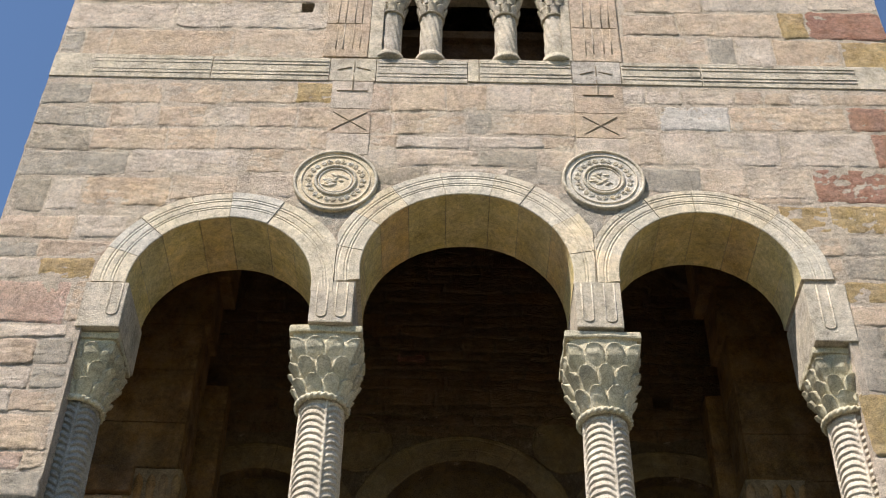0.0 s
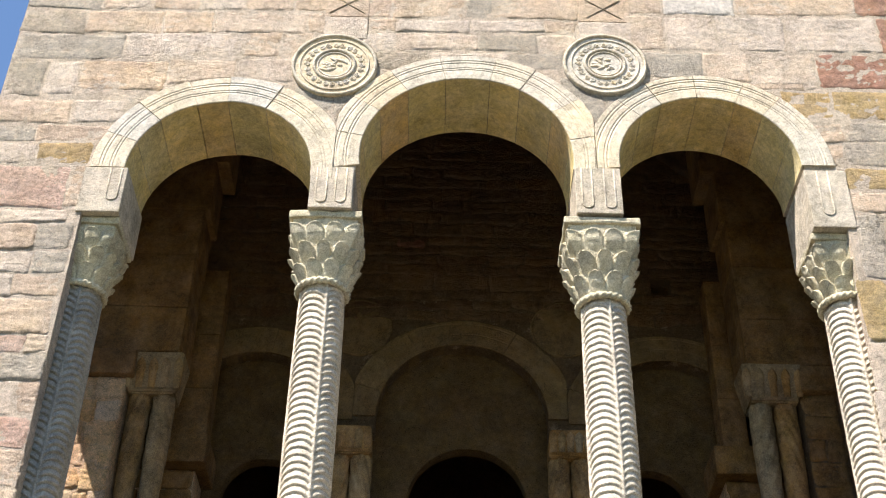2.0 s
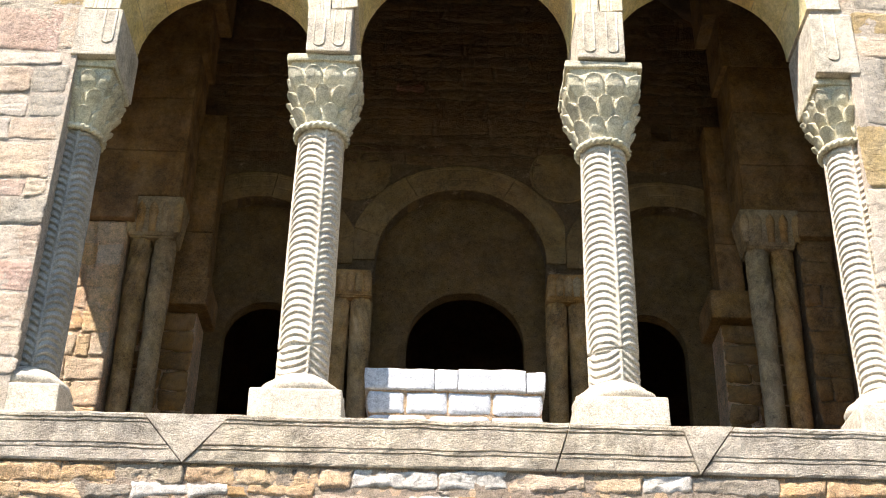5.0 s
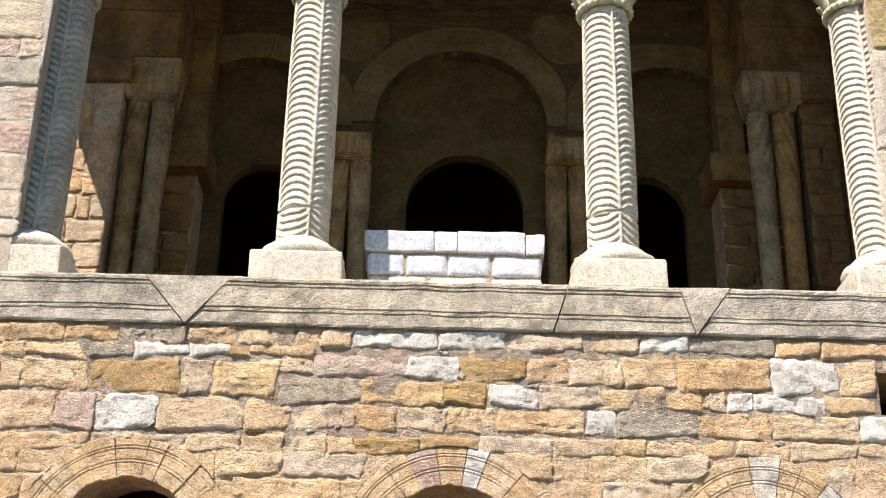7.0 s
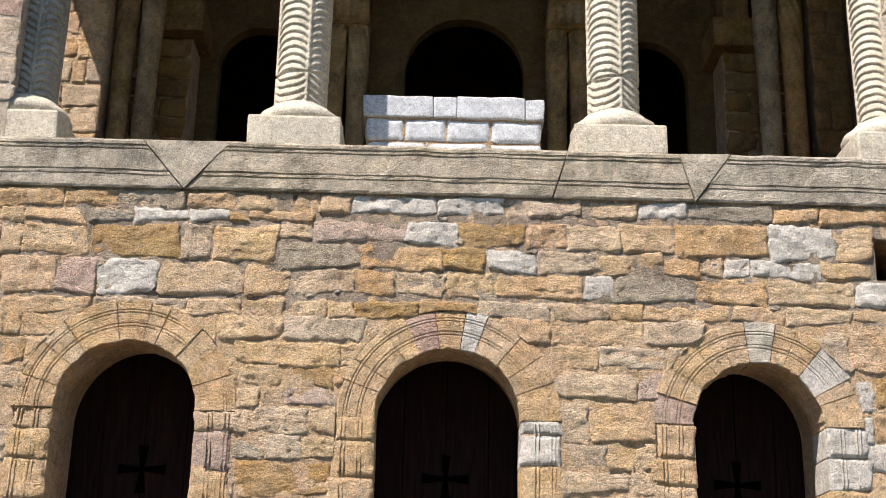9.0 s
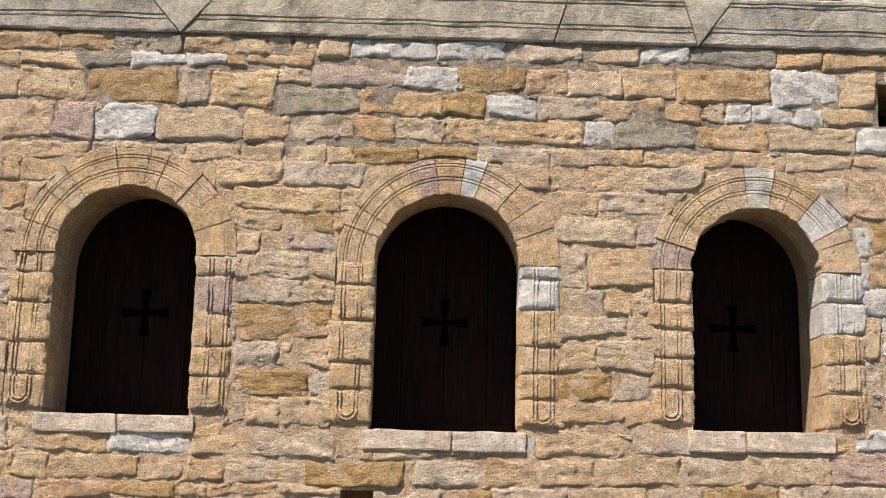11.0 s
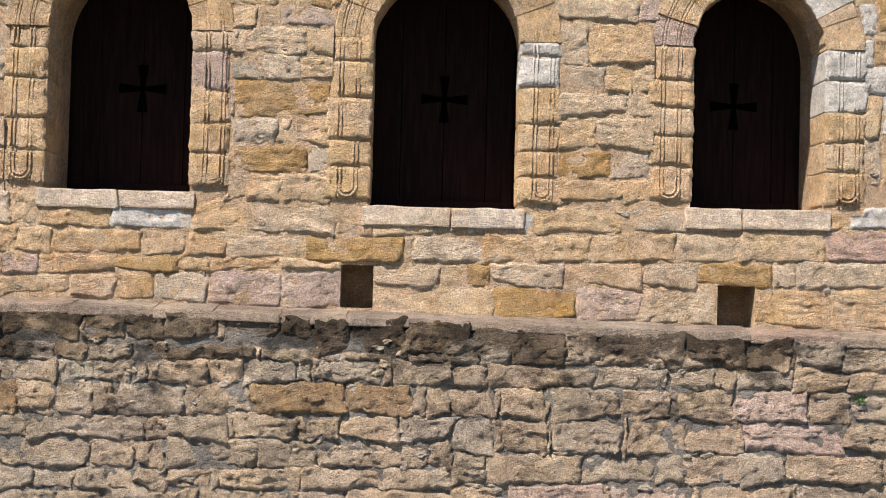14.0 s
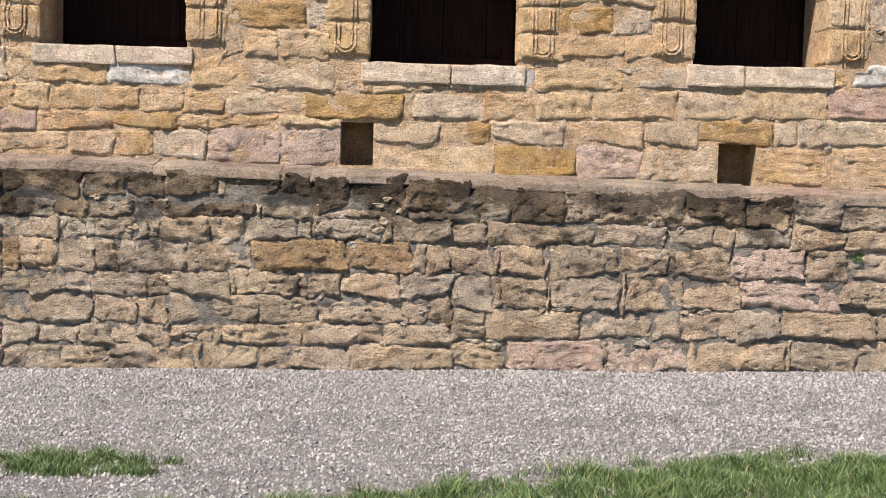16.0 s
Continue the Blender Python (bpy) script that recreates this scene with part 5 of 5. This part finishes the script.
low(-0.599, 1.288, 1.421, -0.063, 1.301, 1.434, "o.", [-0.60, -0.10, -0.05])
low(-0.054, 1.301, 1.431, 2.400, 1.364, 1.531, "......r", [-0.05, 0.32, 0.59, 0.88, 1.31, 1.64, 2.09, 2.61])
low(-2.152, 1.192, 1.301, -0.414, 1.258, 1.307, ".p.o...", [-2.41, -2.15, -1.96, -1.58, -1.25, -1.09, -0.73, -0.41])
low(-2.146, 1.101, 1.187, -0.410, 1.042, 1.252, ".....pp", [-2.40, -2.15, -1.80, -1.57, -1.37, -1.09, -0.72, -0.40])
low(-0.254, 1.175, 1.290, 2.397, 1.228, 1.355, ".o...o..", [-0.25, 0.09, 0.36, 0.74, 1.15, 1.43, 1.82, 1.94, 2.61])
low(-0.249, 1.026, 1.169, 2.395, 1.014, 1.219, ".op.g..", [-0.25, 0.38, 0.80, 1.15, 1.53, 1.72, 2.13, 2.61])
up(-3.155, 8.699, 8.945, -0.934, 8.764, 9.012, "w...o", [-3.17, -2.80, -2.23, -1.77, -1.20, -0.91])
up(-0.644, 8.680, 9.014, 0.980, 8.714, 9.014, ".....", [-0.64, -0.46, -0.03, 0.29, 0.64, 0.99])
up(1.345, 8.816, 9.005, 3.418, 8.850, 8.998, ".......", [1.34, 1.53, 1.81, 2.23, 2.46, 2.67, 2.90, 3.59])
up(-3.141, 8.447, 8.685, -0.912, 8.479, 8.724, "w......", [-3.17, -2.60, -2.41, -2.23, -1.87, -1.54, -1.17, -0.89])
up(-0.627, 8.423, 8.667, 0.964, 8.443, 8.700, "..w.", [-0.63, -0.43, 0.12, 0.33, 0.97])
up(1.326, 8.517, 8.803, 3.369, 8.550, 8.837, ".W.r", [1.33, 1.61, 2.16, 3.07, 3.59])
up(-3.167, 8.177, 8.432, -0.894, 8.241, 8.466, "w....", [-3.17, -2.70, -2.13, -1.75, -1.06, -0.87])
up(-0.616, 8.274, 8.411, 0.954, 8.293, 8.431, "....", [-0.62, -0.39, 0.16, 0.71, 0.96])
up(1.300, 8.132, 8.504, 3.295, 8.163, 8.537, "....r", [1.30, 1.61, 1.99, 2.50, 3.20, 3.59])
up(-3.186, 7.888, 8.163, -0.877, 8.005, 8.266, "w...", [-3.17, -2.37, -1.50, -1.23, -0.86])
up(-0.607, 8.091, 8.261, 0.944, 8.086, 8.281, "..g.", [-0.65, -0.39, 0.22, 0.66, 0.95])
up(-3.149, 7.522, 7.875, -0.961, 7.768, 7.985, "w....", [-3.17, -2.89, -2.65, -2.02, -1.53, -1.04])
up(-0.637, 7.864, 8.078, 0.934, 7.908, 8.074, "g.g", [-0.64, -0.14, 0.44, 0.94])
up(1.233, 7.858, 8.112, 3.211, 7.773, 8.139, "g..R", [1.23, 1.86, 2.19, 2.68, 3.51])
up(-3.154, 7.269, 7.509, -1.964, 7.322, 7.530, "...", [-3.17, -2.63, -2.26, -1.96])
up(2.080, 7.743, 7.852, 2.656, 7.758, 7.868, "..", [2.08, 2.57, 2.66])
up(2.459, 7.473, 7.742, 3.140, 7.480, 7.761, "oo", [2.38, 2.74, 3.43])
up(-1.177, 7.344, 7.762, -0.371, 7.365, 7.784, "gg", [-1.10, -0.81, -0.45])
up(0.761, 7.368, 7.845, 1.408, 7.385, 7.834, "gg", [0.80, 1.12, 1.41])
up(-3.075, 7.104, 7.260, -2.145, 7.122, 7.289, "w.", [-3.17, -2.84, -2.26])
up(-3.036, 6.901, 7.094, -2.117, 6.928, 7.122, ".op", [-3.17, -2.80, -2.42, -2.12])
up(-2.974, 6.524, 6.891, -2.072, 6.550, 6.918, ".p.", [-3.17, -3.05, -2.53, -2.07])
up(2.555, 7.248, 7.445, 3.062, 7.263, 7.460, ".w", [2.56, 2.78, 3.35])
up(2.524, 7.026, 7.243, 3.024, 7.041, 7.258, ".w", [2.52, 2.75, 3.31])
up(2.493, 6.815, 7.016, 2.985, 6.829, 7.030, ".o", [2.49, 2.72, 3.26])
up(2.463, 6.619, 6.805, 2.949, 6.633, 6.819, "..", [2.46, 2.69, 3.22])
top_row(-3.221, 9.237, 9.612, -0.979, 9.311, 9.681, "w...", [-3.17, -2.98, -2.77, -1.78, -0.96])
top_row(-3.300, 9.626, 9.951, -1.007, 9.696, 10.023, "..", [-3.17, -2.29, -0.98])
top_row(-3.379, 9.966, 10.329, -1.034, 10.039, 10.404, "..", [-3.17, -1.83, -1.01])
top_row(1.389, 9.296, 9.673, 3.531, 9.261, 9.651, ".w..o", [1.39, 2.09, 2.31, 2.63, 3.18, 3.59])
top_row(1.414, 9.688, 9.945, 3.618, 9.666, 10.061, "..or", [1.41, 1.87, 2.73, 2.95, 3.59])
top_row(1.436, 9.960, 10.242, 3.689, 10.076, 10.314, "...", [1.44, 2.11, 3.02, 3.59])
top_row(1.459, 10.258, 10.567, 3.751, 10.330, 10.642, "..", [1.46, 2.44, 3.59])
jamb_row(-2.920, 6.406, 6.510, -2.512, 6.408, 6.512, "..", [-3.17, -2.92, -2.49])
jamb_row(-2.883, 6.175, 6.396, -2.445, 6.187, 6.409, ".g", [-3.14, -2.66, -2.43])
jamb_row(-2.839, 5.995, 6.166, -2.407, 5.998, 6.178, ".g", [-3.09, -2.64, -2.41])
jamb_row(-2.801, 5.820, 5.986, -2.409, 5.822, 5.997, "...", [-3.09, -2.84, -2.73, -2.43])
jamb_row(-2.751, 5.531, 5.802, -2.417, 5.540, 5.794, "..", [-3.07, -2.82, -2.43])
jamb_row(-2.706, 5.391, 5.523, -2.396, 5.400, 5.531, ".p.", [-3.02, -2.81, -2.55, -2.42])
jamb_row(-2.670, 5.198, 5.383, -2.397, 5.198, 5.390, ".w", [-3.01, -2.67, -2.40])
jamb_row(-2.623, 4.957, 5.191, -2.407, 4.971, 5.196, "...", [-2.96, -2.76, -2.54, -2.40])
jamb_row(-2.574, 4.739, 4.950, -2.393, 4.744, 4.954, ".p", [-2.94, -2.77, -2.40])
jamb_row(-2.524, 4.493, 4.732, -2.379, 4.496, 4.736, "..", [-2.91, -2.62, -2.39])
jamb_row(-2.480, 4.327, 4.485, -2.385, 4.330, 4.488, "..", [-2.89, -2.64, -2.39])
jamb_row(-2.449, 4.200, 4.321, -2.386, 4.202, 4.322, "..", [-2.86, -2.64, -2.38])
jamb_row(2.466, 6.089, 6.611, 2.883, 6.092, 6.623, "gg", [2.71, 2.88, 3.22])
jamb_row(2.640, 5.617, 6.078, 3.050, 5.616, 6.090, "o.", [2.64, 2.82, 3.12])
jamb_row(2.622, 5.258, 5.602, 3.039, 5.269, 5.614, "..", [2.62, 2.83, 3.04])
jamb_row(2.596, 4.908, 5.251, 2.969, 4.918, 5.261, "..", [2.60, 2.73, 2.97])
jamb_row(2.570, 4.576, 4.902, 2.966, 4.586, 4.912, "..", [2.57, 2.77, 3.00])
jamb_row(2.551, 4.330, 4.570, 2.971, 4.340, 4.581, "..", [2.57, 2.74, 2.97])



mortar_bed(wall_lower, -0.003, XL + 0.01, XR - 0.01, 1.0, 3.02, MORTAR, 0.0065, LOW_KEEPS, 0.014)
mortar_bed(wall_lower, -0.001, XL + 0.01, XR - 0.01, 3.02, SILL0, DULL_MORTAR, 0.004, LOW_KEEPS, 0.014)
mortar_bed(wall_upper, -0.0015, XL + 0.01, XR - 0.01, 6.60, 9.03, PALE_MORTAR, 0.002, UP_KEEPS, 0.03)
mortar_bed(plinth, -0.185, XL - 0.22, XR + 0.22, -0.02, 0.93, GREY_MORTAR, 0.010, (), 0.014)


def chips(name, parent, count, x0, x1, z0, z1, face, seed, blocked):
    """Small packing stones that show between the large ones."""
    r = random.Random(seed)
    verts, faces = [], []
    for _ in range(count):
        x, z = r.uniform(x0, x1), r.uniform(z0, z1)
        if blocked(x, z):
            continue
        w, h = r.uniform(0.018, 0.042), r.uniform(0.012, 0.026)
        k, n = len(verts), 9
        ph, lean = r.uniform(0, 6.28), r.uniform(-0.15, 0.15)
        for ring, (s, dy) in enumerate(((1.0, 0.02), (0.92, -0.001), (0.6, -0.006))):
            for i in range(n):
                t = 2 * math.pi * i / n
                q = 1 + 0.22 * math.sin(3 * t + ph) + 0.12 * math.sin(5 * t + 2 * ph)
                verts.append((x + w * s * q * math.cos(t), face + dy + 0.003 * math.sin(2 * t + ph), z + h * s * q * math.sin(t) + lean * w * math.cos(t)))
        for ring in range(2):
            for i in range(n):
                a, b = k + ring * n + i, k + ring * n + (i + 1) % n
                faces.append((a, b, b + n, a + n))
        faces.append(tuple(k + 2 * n + i for i in range(n)))
    me = bpy.data.meshes.new(name)
    me.from_pydata(verts, [], faces)
    me.materials.append(CHIP)
    ob = new(name, me)
    ob.parent = parent
    tagged(ob, kind="stuff")


chips("packing_stones", plinth, 130, -2.6, 2.8, 0.02, 0.90, -0.190, 61, lambda x, z: False)
chips("packing_stones", wall_lower, 110, -2.9, 3.2, 1.05, 3.66, -0.003, 62, lambda x, z: any(k.inside(x + d, z) for k in LOW_KEEPS for d in (-0.05, 0.05)))


def fill(seed, parent, face, x0, x1, z0, z1, material, keeps, short, long, low_h, high_h, **k):
    """Coursed stones where the wall runs on past the measured courses."""
    r = random.Random(seed)
    z = z0
    while z < z1 - 0.04:
        t = min(z1, z + r.uniform(low_h, high_h))
        course(r, z, t, random_joints(r, x0, x1, short, long), face, parent, material, keeps, **k)
        z = t


fill(51, wall_lower, -0.004, XL, -2.40, 0.98, SILL0 - 0.005, RUBBLE, LOW_KEEPS, 0.2, 0.45, 0.13, 0.2, gap=0.005, rough=0.009, proud=0.018, dome=0.006)
fill(52, wall_lower, -0.004, 2.66, XR, 0.98, SILL0 - 0.005, RUBBLE, LOW_KEEPS, 0.2, 0.45, 0.13, 0.2, gap=0.005, rough=0.009, proud=0.018, dome=0.006)
fill(53, plinth, -0.198, XL - 0.2, -2.35, -0.02, 0.88, PLINTH_STONE, (), 0.15, 0.4, 0.09, 0.15, gap=0.006, rough=0.011, proud=0.02, dome=0.008)
fill(54, plinth, -0.198, 2.62, XR + 0.2, 0.02, 0.88, PLINTH_STONE, (), 0.15, 0.4, 0.09, 0.15, gap=0.006, rough=0.011, proud=0.02, dome=0.008)
fill(55, wall_top, -0.003, XL, -1.04, 10.25, TOP, ASHLAR, (), 0.3, 0.7, 0.2, 0.26, gap=0.003, rough=0.003)
fill(56, wall_top, -0.003, 1.39, XR, 10.35, TOP, ASHLAR, (), 0.3, 0.7, 0.2, 0.26, gap=0.003, rough=0.003)
# pilaster strips between medallions and string course; dark bars for shade in incised lines
for a, b in ((-0.925, -0.605), (0.965, 1.355)):
    strip = empty("pilaster_strip", "flat pilaster strip, its incised cross drawn in dark bars", "pilaster", "structure", "pilaster strips")
    for z0, z1 in ((8.19, 8.42), (8.425, 8.70), (8.705, 9.025)):
        blk = part("block", box_mesh(a, b, -0.009, 0.05, z0, z1, bevel=0.004, jitter=0.003), ASHLAR, strip)
    for s in (-1, 1):
        bm = bmesh.new()
        m = (a + b) / 2
        sweep(bm, [(m - 0.13, -0.011, 8.56 - 0.10 * s), (m + 0.13, -0.011, 8.56 + 0.10 * s)], 0.0055, 6)
        part("cross_arm", bm, CUT_SHADE, blk)
    for p in ([(-0.13, 0.0), (-0.02, 0.035)], [(0.02, 0.035), (0.13, 0.0)], [(0, -0.02), (0, 0.10)], [(0, -0.25), (0, -0.07)], [(-0.12, -0.25), (0.12, -0.25)]):
        bm = bmesh.new()
        sweep(bm, [((a + b) / 2 + x, -0.013, 9.16 + z) for x, z in p], 0.005, 6)
        part("incised_mark", bm, CUT_SHADE, strip)
